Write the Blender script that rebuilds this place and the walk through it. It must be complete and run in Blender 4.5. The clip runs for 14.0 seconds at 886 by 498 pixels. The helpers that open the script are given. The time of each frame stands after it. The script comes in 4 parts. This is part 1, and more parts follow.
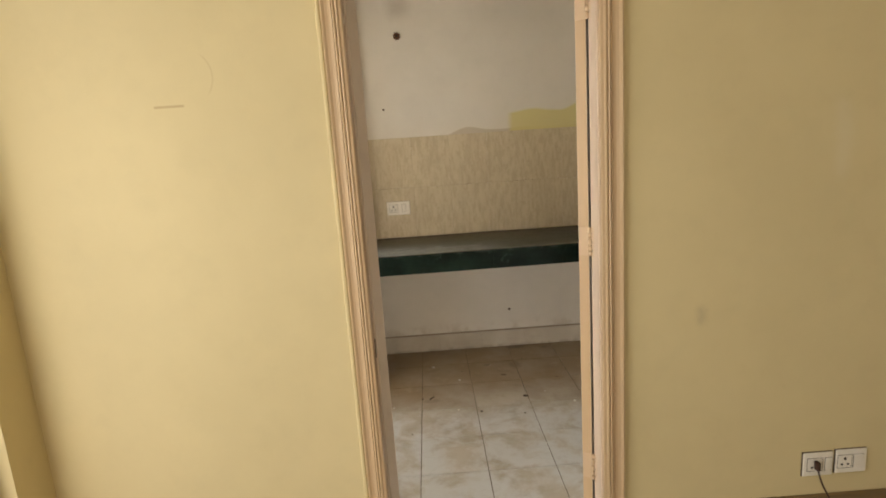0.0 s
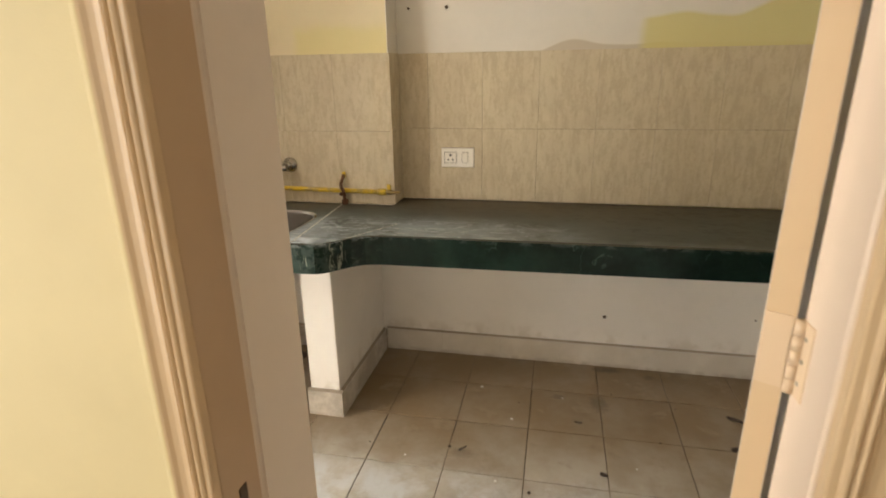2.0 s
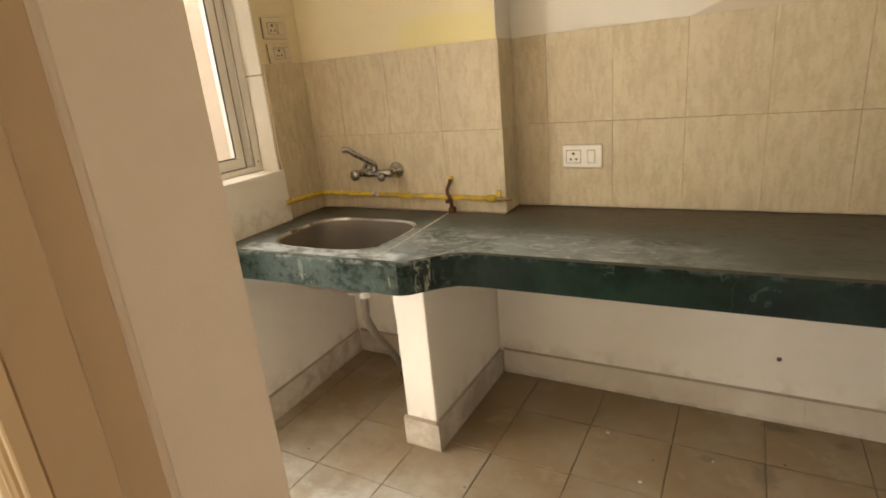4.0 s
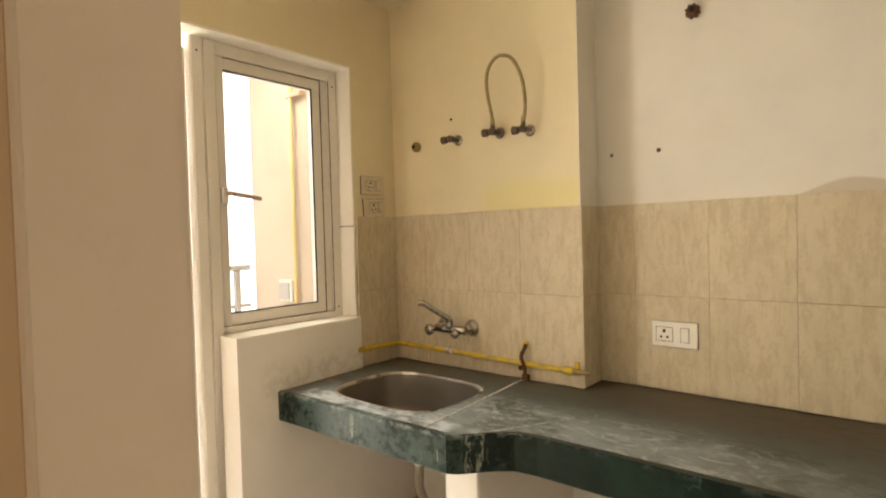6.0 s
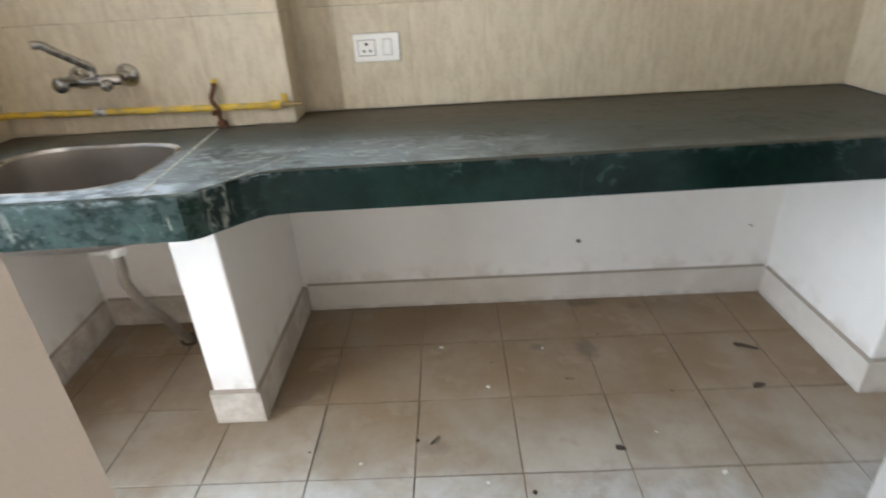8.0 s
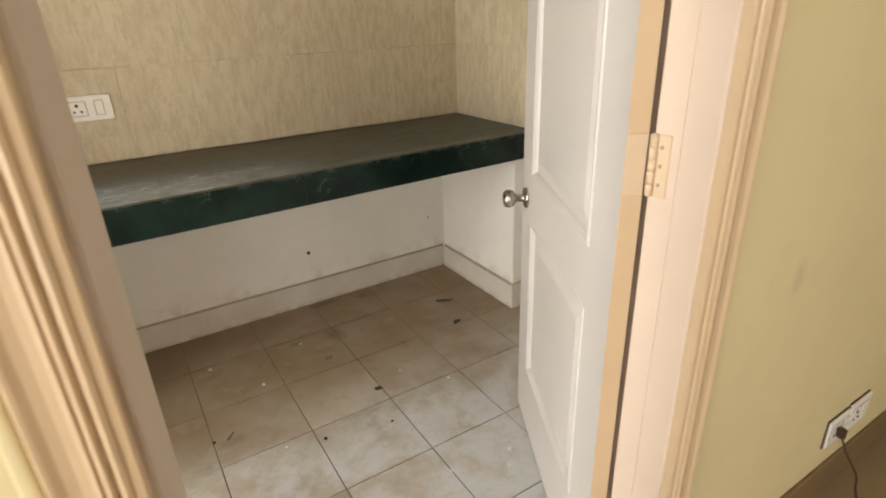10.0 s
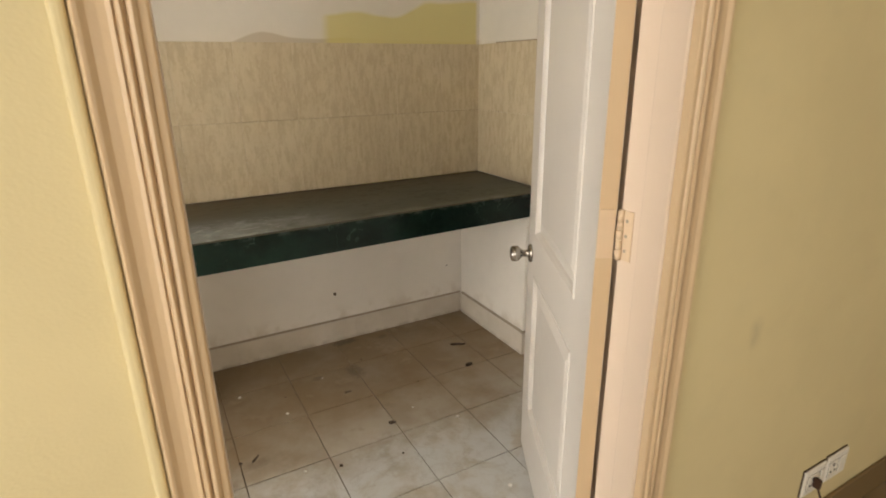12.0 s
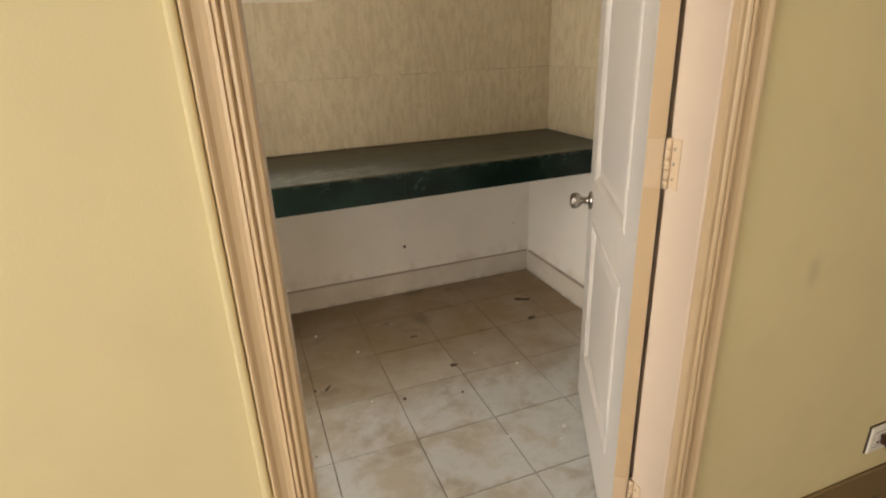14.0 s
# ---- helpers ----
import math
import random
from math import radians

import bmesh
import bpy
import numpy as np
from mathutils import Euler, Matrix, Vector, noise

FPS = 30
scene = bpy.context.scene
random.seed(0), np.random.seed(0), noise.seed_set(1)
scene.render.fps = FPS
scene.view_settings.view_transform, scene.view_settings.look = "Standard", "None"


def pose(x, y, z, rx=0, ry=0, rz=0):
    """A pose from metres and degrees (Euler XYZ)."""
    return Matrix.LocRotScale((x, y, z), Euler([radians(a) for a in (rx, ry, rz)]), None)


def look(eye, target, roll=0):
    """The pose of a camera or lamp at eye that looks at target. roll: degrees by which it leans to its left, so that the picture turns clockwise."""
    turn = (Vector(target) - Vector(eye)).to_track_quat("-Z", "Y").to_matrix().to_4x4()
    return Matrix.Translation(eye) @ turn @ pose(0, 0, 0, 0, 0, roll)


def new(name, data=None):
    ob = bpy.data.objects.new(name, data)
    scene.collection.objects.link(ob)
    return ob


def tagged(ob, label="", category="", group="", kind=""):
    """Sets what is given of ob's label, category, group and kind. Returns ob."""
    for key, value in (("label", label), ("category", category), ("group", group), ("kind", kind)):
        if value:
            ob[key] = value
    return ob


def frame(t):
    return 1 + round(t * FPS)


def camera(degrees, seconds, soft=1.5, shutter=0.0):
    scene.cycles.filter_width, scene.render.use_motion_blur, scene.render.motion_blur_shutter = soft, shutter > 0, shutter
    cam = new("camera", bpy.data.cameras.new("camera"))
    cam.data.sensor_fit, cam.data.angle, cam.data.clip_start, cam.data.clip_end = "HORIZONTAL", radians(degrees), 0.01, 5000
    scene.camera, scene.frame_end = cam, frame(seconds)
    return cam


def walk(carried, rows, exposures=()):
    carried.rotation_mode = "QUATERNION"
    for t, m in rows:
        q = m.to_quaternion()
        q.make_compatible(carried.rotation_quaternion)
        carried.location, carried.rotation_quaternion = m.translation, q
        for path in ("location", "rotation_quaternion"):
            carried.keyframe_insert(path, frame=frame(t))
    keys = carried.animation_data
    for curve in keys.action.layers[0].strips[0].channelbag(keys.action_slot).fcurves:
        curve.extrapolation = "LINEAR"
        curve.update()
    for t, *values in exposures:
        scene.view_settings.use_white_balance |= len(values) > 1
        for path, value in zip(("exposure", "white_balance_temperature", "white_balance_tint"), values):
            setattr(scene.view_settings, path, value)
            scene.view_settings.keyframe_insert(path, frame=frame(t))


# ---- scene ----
cam = camera(78.6, 14.0, soft=1.8, shutter=0.3)
# seconds, eye, target, roll
PATH = [
    (0, (-0.18, -2.78, 1.43), (-0.143, -0.82, 1.056), -3.8),
    (0.5, (-0.232, -2.575, 1.448), (-0.151, -0.630, 1.001), -2.7),
    (1, (-0.042, -2.232, 1.416), (-0.115, -0.305, 0.904), -0.9),
    (1.5, (0.086, -1.928, 1.408), (-0.187, -0.034, 0.835), -0.7),
    (2, (0.060, -1.635, 1.415), (-0.335, 0.231, 0.792), -0.9),
    (4.5, (0.18, -1.193, 1.345), (-0.906, 0.385, 0.771), -5.5),
    (5, (0.14, -1.105, 1.311), (-1.056, 0.404, 0.772), -4.6),
    (5.5, (0.196, -1.07, 1.33), (-1.086, 0.421, 0.966), -3.1),
    (6, (0.222, -1.084, 1.403), (-1.077, 0.436, 1.353), -1.6),
    (6.5, (0.197, -1.078, 1.443), (-0.991, 0.531, 1.451), -2),
    (7, (0.087, -1.057, 1.39), (-0.819, 0.7, 1.088), -3.8),
    (7.5, (-0.073, -1.055, 1.311), (-0.617, 0.735, 0.603), -4.4),
    (8, (-0.155, -1.053, 1.248), (-0.207, 0.727, 0.337), -3.4),
    (8.5, (-0.228, -1.079, 1.231), (0.295, 0.566, 0.221), -3.2),
    (9, (-0.229, -1.14, 1.224), (0.649, 0.359, 0.233), -1.8),
    (11.5, (-0.59, -1.965, 1.455), (0.343, -0.285, 0.899), -2.2),
    (12, (-0.425, -1.683, 1.388), (0.485, -0.020, 0.750), -0.7),
    (12.5, (-0.395, -1.620, 1.352), (0.518, 0.060, 0.762), -0.9),
    (13, (-0.438, -1.700, 1.404), (0.478, -0.035, 0.788), -0.7),
    (13.5, (-0.455, -1.745, 1.410), (0.390, -0.058, 0.752), -1.2),
    (14, (-0.422, -1.800, 1.318), (0.215, -0.048, 0.598), -2.3),
]
walk(cam, [(t, look(eye, target, roll)) for t, eye, target, roll in PATH],
     exposures=[(0, -0.16, 6600, 10), (1.0, 0.0, 6600, 10), (2.0, 0.2, 6500, 10), (4.5, 0.4, 6950, 10), (6.5, 0.3, 7050, 10), (7.0, 0.32, 7250, 10), (7.5, 0.6, 5500, 9), (7.8, 0.62, 5150, 8), (8.0, 0.64, 5000, 8), (8.5, 0.45, 5450, 9), (9.2, 0.38, 5900, 10), (11.5, 0.04, 6500, 10), (12.5, -0.03, 6600, 10), (14, -0.12, 6650, 10)])

# ---- world, sun and large lights ----
world = bpy.data.worlds.new("world")
scene.world = world
world.use_nodes = True
wn = world.node_tree
sky = wn.nodes.new("ShaderNodeTexSky")
sky.sky_type, sky.sun_disc = "NISHITA", False
sky.sun_elevation, sky.sun_rotation = radians(48), radians(200)
sky.dust_density = 3.0
wn.links.new(sky.outputs[0], wn.nodes["Background"].inputs[0])
wn.nodes["Background"].inputs[1].default_value = 0.15


def lamp(name, kind, energy, place, target, size=(1, 1), colour=(1, 1, 1), angle=0.5):
    data = bpy.data.lights.new(name, kind)
    data.energy, data.color = energy, colour
    if kind == "AREA":
        data.shape, data.size, data.size_y = "RECTANGLE", size[0], size[1]
    if kind == "SUN":
        data.angle = radians(angle)
    ob = new(name, data)
    ob.matrix_world = look(place, target)
    return ob


lamp("sun", "SUN", 1.3, (-3, -1.0, 6), (-2.4, 0.55, 4.0), colour=(1, 0.96, 0.90), angle=8)
lamp("balcony_door_daylight", "AREA", 53, (-1.86, -0.47, 1.1), (0, -0.47, 1.1), (0.58, 2.0), (1.0, 0.93, 0.84))
lamp("kitchen_window_daylight", "AREA", 19, (-2.3, 0.0, 2.62), (-1.3, 0.15, 1.3), (0.7, 0.3), (1.0, 0.94, 0.86))
lamp("room_window_daylight", "AREA", 36, (-1.72, -2.55, 1.35), (0, -2.45, 1.25), (2.0, 1.9), (1.0, 0.95, 0.86))
# added fill light; the room's back wall has no opening here
lamp("room_back_fill", "AREA", 27, (0.6, -5.3, 1.5), (0.4, -1.0, 1.3), (2.0, 1.4), (1.0, 0.93, 0.82))


# ---- materials ----
class Mat:
    """A node material with short helpers."""

    def __init__(self, name, rough=0.6, metal=0.0, spec=0.4):
        self.m = bpy.data.materials.new(name)
        self.m.use_nodes = True
        self.nt = self.m.node_tree
        self.b = self.nt.nodes["Principled BSDF"]
        self.b.inputs["Roughness"].default_value = rough
        self.b.inputs["Metallic"].default_value = metal
        self.b.inputs["Specular IOR Level"].default_value = spec
        self._pos = None

    def put(self, sock, v):
        if isinstance(v, bpy.types.NodeSocket):
            self.nt.links.new(v, sock)
        elif isinstance(v, tuple) and len(v) == 3 and sock.type == "RGBA":
            sock.default_value = (*v, 1)
        else:
            sock.default_value = v

    def pos(self):
        if self._pos is None:
            self._pos = self.nt.nodes.new("ShaderNodeNewGeometry").outputs["Position"]
        return self._pos

    def scaled(self, sx, sy, sz, vec=None, off=None):
        n = self.nt.nodes.new("ShaderNodeVectorMath")
        n.operation = "MULTIPLY_ADD"
        self.put(n.inputs[0], vec or self.pos())
        n.inputs[1].default_value = (sx, sy, sz)
        if off is not None:
            self.put(n.inputs[2], off)
        return n.outputs[0]

    def rand(self, k=40.0):
        n = self.nt.nodes.new("ShaderNodeObjectInfo")
        return self.math("MULTIPLY", n.outputs["Random"], k)

    def noise(self, scale=5.0, detail=4.0, rough=0.55, vec=None, dist=0.0):
        n = self.nt.nodes.new("ShaderNodeTexNoise")
        self.put(n.inputs["Vector"], vec or self.pos())
        n.inputs["Scale"].default_value = scale
        n.inputs["Detail"].default_value = detail
        n.inputs["Roughness"].default_value = rough
        n.inputs["Distortion"].default_value = dist
        return n.outputs["Fac"]

    def math(self, op, a, b=0.0, c=0.0):
        n = self.nt.nodes.new("ShaderNodeMath")
        n.operation = op
        self.put(n.inputs[0], a)
        self.put(n.inputs[1], b)
        self.put(n.inputs[2], c)
        return n.outputs[0]

    def span(self, v, a, b, lo=0.0, hi=1.0):
        n = self.nt.nodes.new("ShaderNodeMapRange")
        n.interpolation_type = "SMOOTHSTEP"
        self.put(n.inputs[0], v)
        for i, x in enumerate((a, b, lo, hi)):
            self.put(n.inputs[1 + i], x)
        return n.outputs[0]

    def mix(self, f, a, b, blend="MIX"):
        n = self.nt.nodes.new("ShaderNodeMix")
        n.data_type, n.blend_type = "RGBA", blend
        self.put(n.inputs[0], f)
        self.put(n.inputs[6], a)
        self.put(n.inputs[7], b)
        return n.outputs[2]

    def xyz(self, vec=None):
        n = self.nt.nodes.new("ShaderNodeSeparateXYZ")
        self.put(n.inputs[0], vec or self.pos())
        return n.outputs

    def patch(self, axis_a, a0, a1, axis_b, b0, b1, soft=0.02, wob=0.05, scale=6.0, vec=None):
        """1 inside a box of the world's axes with an uneven, soft border."""
        q = self.xyz(vec)
        w = self.math("MULTIPLY", self.math("SUBTRACT", self.noise(scale, 3, vec=vec), 0.5), wob * 2)
        out = None
        for ax, lo, hi in ((axis_a, a0, a1), (axis_b, b0, b1)):
            v = self.math("ADD", q[ax], w)
            m = self.math("MULTIPLY", self.span(v, lo - soft, lo + soft), self.span(v, hi - soft, hi + soft, 1.0, 0.0))
            out = m if out is None else self.math("MULTIPLY", out, m)
        return out

    def base(self, v):
        self.put(self.b.inputs["Base Color"], v)
        return self

    def rough(self, v):
        self.put(self.b.inputs["Roughness"], v)
        return self

    def bump(self, h, strength=0.3, dist=0.002):
        n = self.nt.nodes.new("ShaderNodeBump")
        n.inputs["Strength"].default_value = strength
        n.inputs["Distance"].default_value = dist
        self.put(n.inputs["Height"], h)
        self.nt.links.new(n.outputs[0], self.b.inputs["Normal"])
        return self


def paint(name, colour, dark=None, rough=0.62, mottle=0.5, grain=0.25):
    """Old emulsion paint: slow mottling, fine roller grain."""
    a = Mat(name, rough, 0, 0.3)
    dark = dark or tuple(c * 0.86 for c in colour)
    f = a.span(a.noise(1.7, 5, 0.6), 0.35, 0.75)
    f2 = a.span(a.noise(9.0, 4, 0.6), 0.45, 0.8)
    c = a.mix(a.math("MULTIPLY", f, mottle), colour, dark)
    c = a.mix(a.math("MULTIPLY", f2, 0.18), c, tuple(q * 0.8 for q in colour))
    a.base(c)
    h = a.math("ADD", a.noise(260, 2, 0.5), a.math("MULTIPLY", a.noise(14, 3), 2.0))
    a.bump(h, grain, 0.0012)
    a.c = c
    return a


CREAM = (0.66, 0.53, 0.30)
m_room = paint("room_paint_cream", (0.70, 0.592, 0.335))
# pencil marks, a grey thumb mark and a scuff on the door wall
pa = m_room
q = pa.xyz()
line = pa.math("MULTIPLY", pa.span(pa.math("ABSOLUTE", pa.math("SUBTRACT", q[2], 1.598)), 0.002, 0.005, 1, 0), pa.patch(0, -0.99, -0.90, 1, -1.2, -0.9, 0.004, 0.0))
mark = pa.patch(0, 0.685, 0.715, 2, 0.79, 0.85, 0.02, 0.012, 30)
scuff = pa.patch(0, 1.12, 1.16, 2, 1.25, 1.5, 0.03, 0.03, 9)
dx, dz = pa.math("SUBTRACT", q[0], -0.885), pa.math("SUBTRACT", q[2], 1.68)
dist = pa.math("SQRT", pa.math("ADD", pa.math("MULTIPLY", dx, dx), pa.math("MULTIPLY", dz, dz)))
arc = pa.math("MULTIPLY", pa.span(pa.math("ABSOLUTE", pa.math("SUBTRACT", dist, 0.082)), 0.001, 0.004, 1, 0), pa.patch(0, -0.845, -0.78, 2, 1.63, 1.74, 0.01, 0.0))
line = pa.math("MAXIMUM", line, pa.math("MULTIPLY", arc, 0.35))
col = pa.mix(pa.math("MULTIPLY", line, 0.5), pa.c, (0.38, 0.24, 0.12))
col = pa.mix(pa.math("MULTIPLY", mark, 0.32), col, (0.30, 0.25, 0.17))
col = pa.mix(pa.math("MULTIPLY", scuff, 0.25), col, (0.75, 0.68, 0.52))
pa.base(col)

m_white = paint("kitchen_paint_white", (0.70, 0.66, 0.58))
w = m_white
wx, wz = w.xyz()[0], w.xyz()[2]
wob = w.math("MULTIPLY", w.math("SUBTRACT", w.noise(5, 1, 0.4), 0.5), 0.07)
edge_top = w.math("ADD", w.span(wx, 0.70, 0.90, 1.618, 1.688), wob)
yf = w.math("MULTIPLY", w.span(w.math("SUBTRACT", edge_top, wz), -0.008, 0.012), w.span(w.math("ADD", wx, wob), 0.355, 0.415))
wave = w.math("ADD", w.span(wx, -0.08, 0.10, 1.500, 1.542), w.span(wx, 0.10, 0.24, 0.0, -0.026))
smear = w.math("MULTIPLY", w.span(w.math("SUBTRACT", w.math("ADD", wave, w.math("MULTIPLY", wob, 0.5)), wz), -0.003, 0.006), w.math("MULTIPLY", w.span(wx, -0.30, 0.02, 0.15, 1.0), w.span(wx, 0.38, 0.60, 1.0, 0.4)))
onback = w.span(w.xyz()[1], 0.86, 0.87)
right = w.span(wx, 1.18, 1.20, 1.0, 0.0)
yf = w.math("MULTIPLY", w.math("MULTIPLY", yf, onback), right)
c = w.mix(w.math("MULTIPLY", w.math("MULTIPLY", smear, onback), 0.65), w.c, (0.46, 0.38, 0.265))
c = w.mix(w.math("MULTIPLY", yf, 0.8), c, (0.62, 0.55, 0.20))
smudge = w.patch(0, -0.36, -0.24, 2, 2.25, 2.36, 0.05, 0.03, 12)
c = w.mix(w.math("MULTIPLY", smudge, 0.4), c, (0.30, 0.26, 0.20))
w.base(c)
m_lowwhite = paint("kitchen_low_paint", (0.80, 0.76, 0.69))
w = m_lowwhite
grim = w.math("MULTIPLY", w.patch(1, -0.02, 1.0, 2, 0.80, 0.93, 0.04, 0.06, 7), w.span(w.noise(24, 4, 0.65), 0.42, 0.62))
foot = w.math("MULTIPLY", w.span(w.xyz()[2], 0.12, 0.22, 1.0, 0.0), w.span(w.noise(13, 4), 0.45, 0.65))
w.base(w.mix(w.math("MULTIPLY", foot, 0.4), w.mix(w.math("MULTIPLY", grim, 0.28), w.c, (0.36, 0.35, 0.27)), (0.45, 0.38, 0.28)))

m_cream = paint("kitchen_paint_cream", (0.72, 0.625, 0.415))
w = m_cream
yel = w.math("MULTIPLY", w.patch(0, -1.10, -0.60, 2, 1.45, 1.60, 0.03, 0.05, 4), 0.5)
w.base(w.mix(yel, w.c, (0.68, 0.60, 0.22)))
m_ceiling = paint("ceiling_paint", (0.70, 0.62, 0.45))
m_reveal = paint("reveal_paint_tan", (0.68, 0.585, 0.485), mottle=0.3)
# frame enamel in three tones: hinge jamb paler and pinker, lock jamb darker
m_jamb = paint("jamb_enamel_paler", (0.68, 0.545, 0.42), rough=0.35, mottle=0.35, grain=0.15)
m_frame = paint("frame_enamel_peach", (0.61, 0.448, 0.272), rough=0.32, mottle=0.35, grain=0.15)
m_framedark = paint("frame_enamel_darker", (0.50, 0.355, 0.225), rough=0.35, mottle=0.35, grain=0.15)
m_doorwhite = paint("door_enamel_white", (0.54, 0.505, 0.46), rough=0.3, mottle=0.25, grain=0.15)
m_alu = paint("window_powder_white", (0.74, 0.70, 0.63), rough=0.4, mottle=0.5, grain=0.1)
m_sill = paint("sill_plaster", (0.82, 0.78, 0.69), mottle=0.6)
m_skirtbrown = paint("skirting_brown", (0.20, 0.135, 0.065), rough=0.5)


def tile_material(name="wall_tile_ribbed_beige", pale=(0.585, 0.502, 0.346), deep=(0.485, 0.402, 0.265), to_offwhite=0.0):
    a = Mat(name, 0.42, 0, 0.4)
    r = a.rand(50)
    off = a.node_combine(r)
    v = a.scaled(1, 1, 0.30, off=off)
    s = a.math("ADD", a.math("MULTIPLY", a.noise(42, 4, 0.55, vec=v, dist=0.35), 0.7), a.math("MULTIPLY", a.noise(85, 3, 0.6, vec=a.scaled(1, 1, 0.8, off=off), dist=0.3), 0.3))
    big = a.noise(9, 4, 0.6, vec=a.scaled(1, 1, 0.5, off=off))
    c = a.mix(a.span(s, 0.40, 0.64), pale, deep)
    c = a.mix(a.math("MULTIPLY", a.span(big, 0.4, 0.75), 0.45), c, (0.46, 0.375, 0.25))
    c = a.mix(a.math("MULTIPLY", a.span(a.noise(2.2, 5), 0.5, 0.8), 0.35), c, (0.32, 0.26, 0.17))
    c = a.mix(to_offwhite, c, (0.66, 0.63, 0.56))
    a.base(c).rough(a.span(s, 0.3, 0.7, 0.35, 0.55)).bump(a.math("SUBTRACT", 1.0, s), 0.85, 0.0032)
    return a


def node_combine(self, r):
    n = self.nt.nodes.new("ShaderNodeCombineXYZ")
    for i in range(3):
        self.put(n.inputs[i], r)
    return n.outputs[0]


Mat.node_combine = node_combine
m_tile = tile_material()
# the same tile mixed towards off-white, for the side wall
m_tilepale = tile_material("wall_tile_ribbed_pale", to_offwhite=0.65)

m_floor = Mat("floor_tile_dusty", 0.5, 0, 0.4)
a = m_floor
off = a.node_combine(a.rand(60))
v = a.scaled(1, 1, 1, off=off)
n1 = a.noise(5, 5, 0.6, vec=v, dist=0.2)
n2 = a.noise(2.3, 5, 0.6)
n3 = a.noise(34, 4, 0.65)
c = a.mix(a.span(n1, 0.38, 0.70), (0.43, 0.39, 0.325), (0.335, 0.29, 0.225))
c = a.mix(a.math("MULTIPLY", a.span(n2, 0.45, 0.72), 0.45), c, (0.28, 0.215, 0.14))
c = a.mix(a.math("MULTIPLY", a.span(n3, 0.56, 0.74), 0.16), c, (0.50, 0.47, 0.42))
# pale front patches: dust, with the bluish reflection of daylight painted in
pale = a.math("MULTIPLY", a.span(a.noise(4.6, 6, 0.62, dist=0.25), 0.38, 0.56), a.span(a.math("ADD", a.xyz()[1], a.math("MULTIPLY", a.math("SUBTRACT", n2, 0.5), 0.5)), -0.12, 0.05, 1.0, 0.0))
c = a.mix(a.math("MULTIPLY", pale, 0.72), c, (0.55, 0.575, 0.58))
ring = a.math("MULTIPLY", a.span(a.math("ABSOLUTE", a.math("SUBTRACT", a.noise(6.3, 5, 0.6, dist=0.3), 0.5)), 0.0, 0.02, 1.0, 0.0), a.span(n2, 0.4, 0.6))
c = a.mix(a.math("MULTIPLY", ring, 0.22), c, (0.27, 0.235, 0.19))
# browner rear: dirt, with the shade under the worktop painted in
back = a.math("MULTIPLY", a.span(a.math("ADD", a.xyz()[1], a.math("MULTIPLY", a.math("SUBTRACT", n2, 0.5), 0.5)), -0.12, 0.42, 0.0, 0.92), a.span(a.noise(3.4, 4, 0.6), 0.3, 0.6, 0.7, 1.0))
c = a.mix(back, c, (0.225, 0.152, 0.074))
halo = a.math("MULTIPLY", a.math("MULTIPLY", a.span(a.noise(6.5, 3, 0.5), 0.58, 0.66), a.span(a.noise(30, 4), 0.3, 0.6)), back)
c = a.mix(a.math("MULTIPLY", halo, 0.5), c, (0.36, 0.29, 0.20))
spots = a.span(a.noise(23, 3, 0.6), 0.76, 0.80)
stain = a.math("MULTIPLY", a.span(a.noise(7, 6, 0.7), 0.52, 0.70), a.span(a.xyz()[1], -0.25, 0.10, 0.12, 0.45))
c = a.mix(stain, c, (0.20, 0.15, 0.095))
c = a.mix(a.math("MULTIPLY", spots, 0.3), c, (0.17, 0.13, 0.09))
rm = a.span(n2, 0.35, 0.7, 0.30, 0.46)
fx, fy, fz = a.xyz()
for sx, sy, rx, ry, k in ((0.352, 0.835, 0.075, 0.030, 0.75), (0.300, 0.535, 0.045, 0.075, 0.6), (0.547, 0.800, 0.030, 0.025, 0.5), (0.12, 0.560, 0.030, 0.020, 0.5), (-0.246, 0.10, 0.06, 0.03, 0.35)):
    ex, ey = a.math("DIVIDE", a.math("SUBTRACT", fx, sx), rx), a.math("DIVIDE", a.math("SUBTRACT", fy, sy), ry)
    dd = a.math("ADD", a.math("SQRT", a.math("ADD", a.math("MULTIPLY", ex, ex), a.math("MULTIPLY", ey, ey))), a.math("MULTIPLY", a.math("SUBTRACT", n3, 0.5), 1.6))
    c = a.mix(a.span(dd, 0.35, 1.25, k, 0.0), c, (0.115, 0.082, 0.050))
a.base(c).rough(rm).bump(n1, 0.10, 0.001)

m_grout = Mat("grout_dark", 0.9)
g = m_grout
mud = g.math("MULTIPLY", g.span(g.noise(4.5, 4, 0.6), 0.40, 0.58), g.span(g.xyz()[1], -0.25, 0.25, 0.25, 1.0))
g.base(g.mix(mud, g.mix(g.noise(20, 4), (0.045, 0.034, 0.024), (0.13, 0.10, 0.065)), (0.205, 0.145, 0.080)))
m_tilegrout = Mat("grout_wall", 0.9)
m_tilegrout.base(m_tilegrout.mix(m_tilegrout.span(m_tilegrout.noise(4, 4), 0.42, 0.56), (0.14, 0.10, 0.065), (0.47, 0.39, 0.27)))

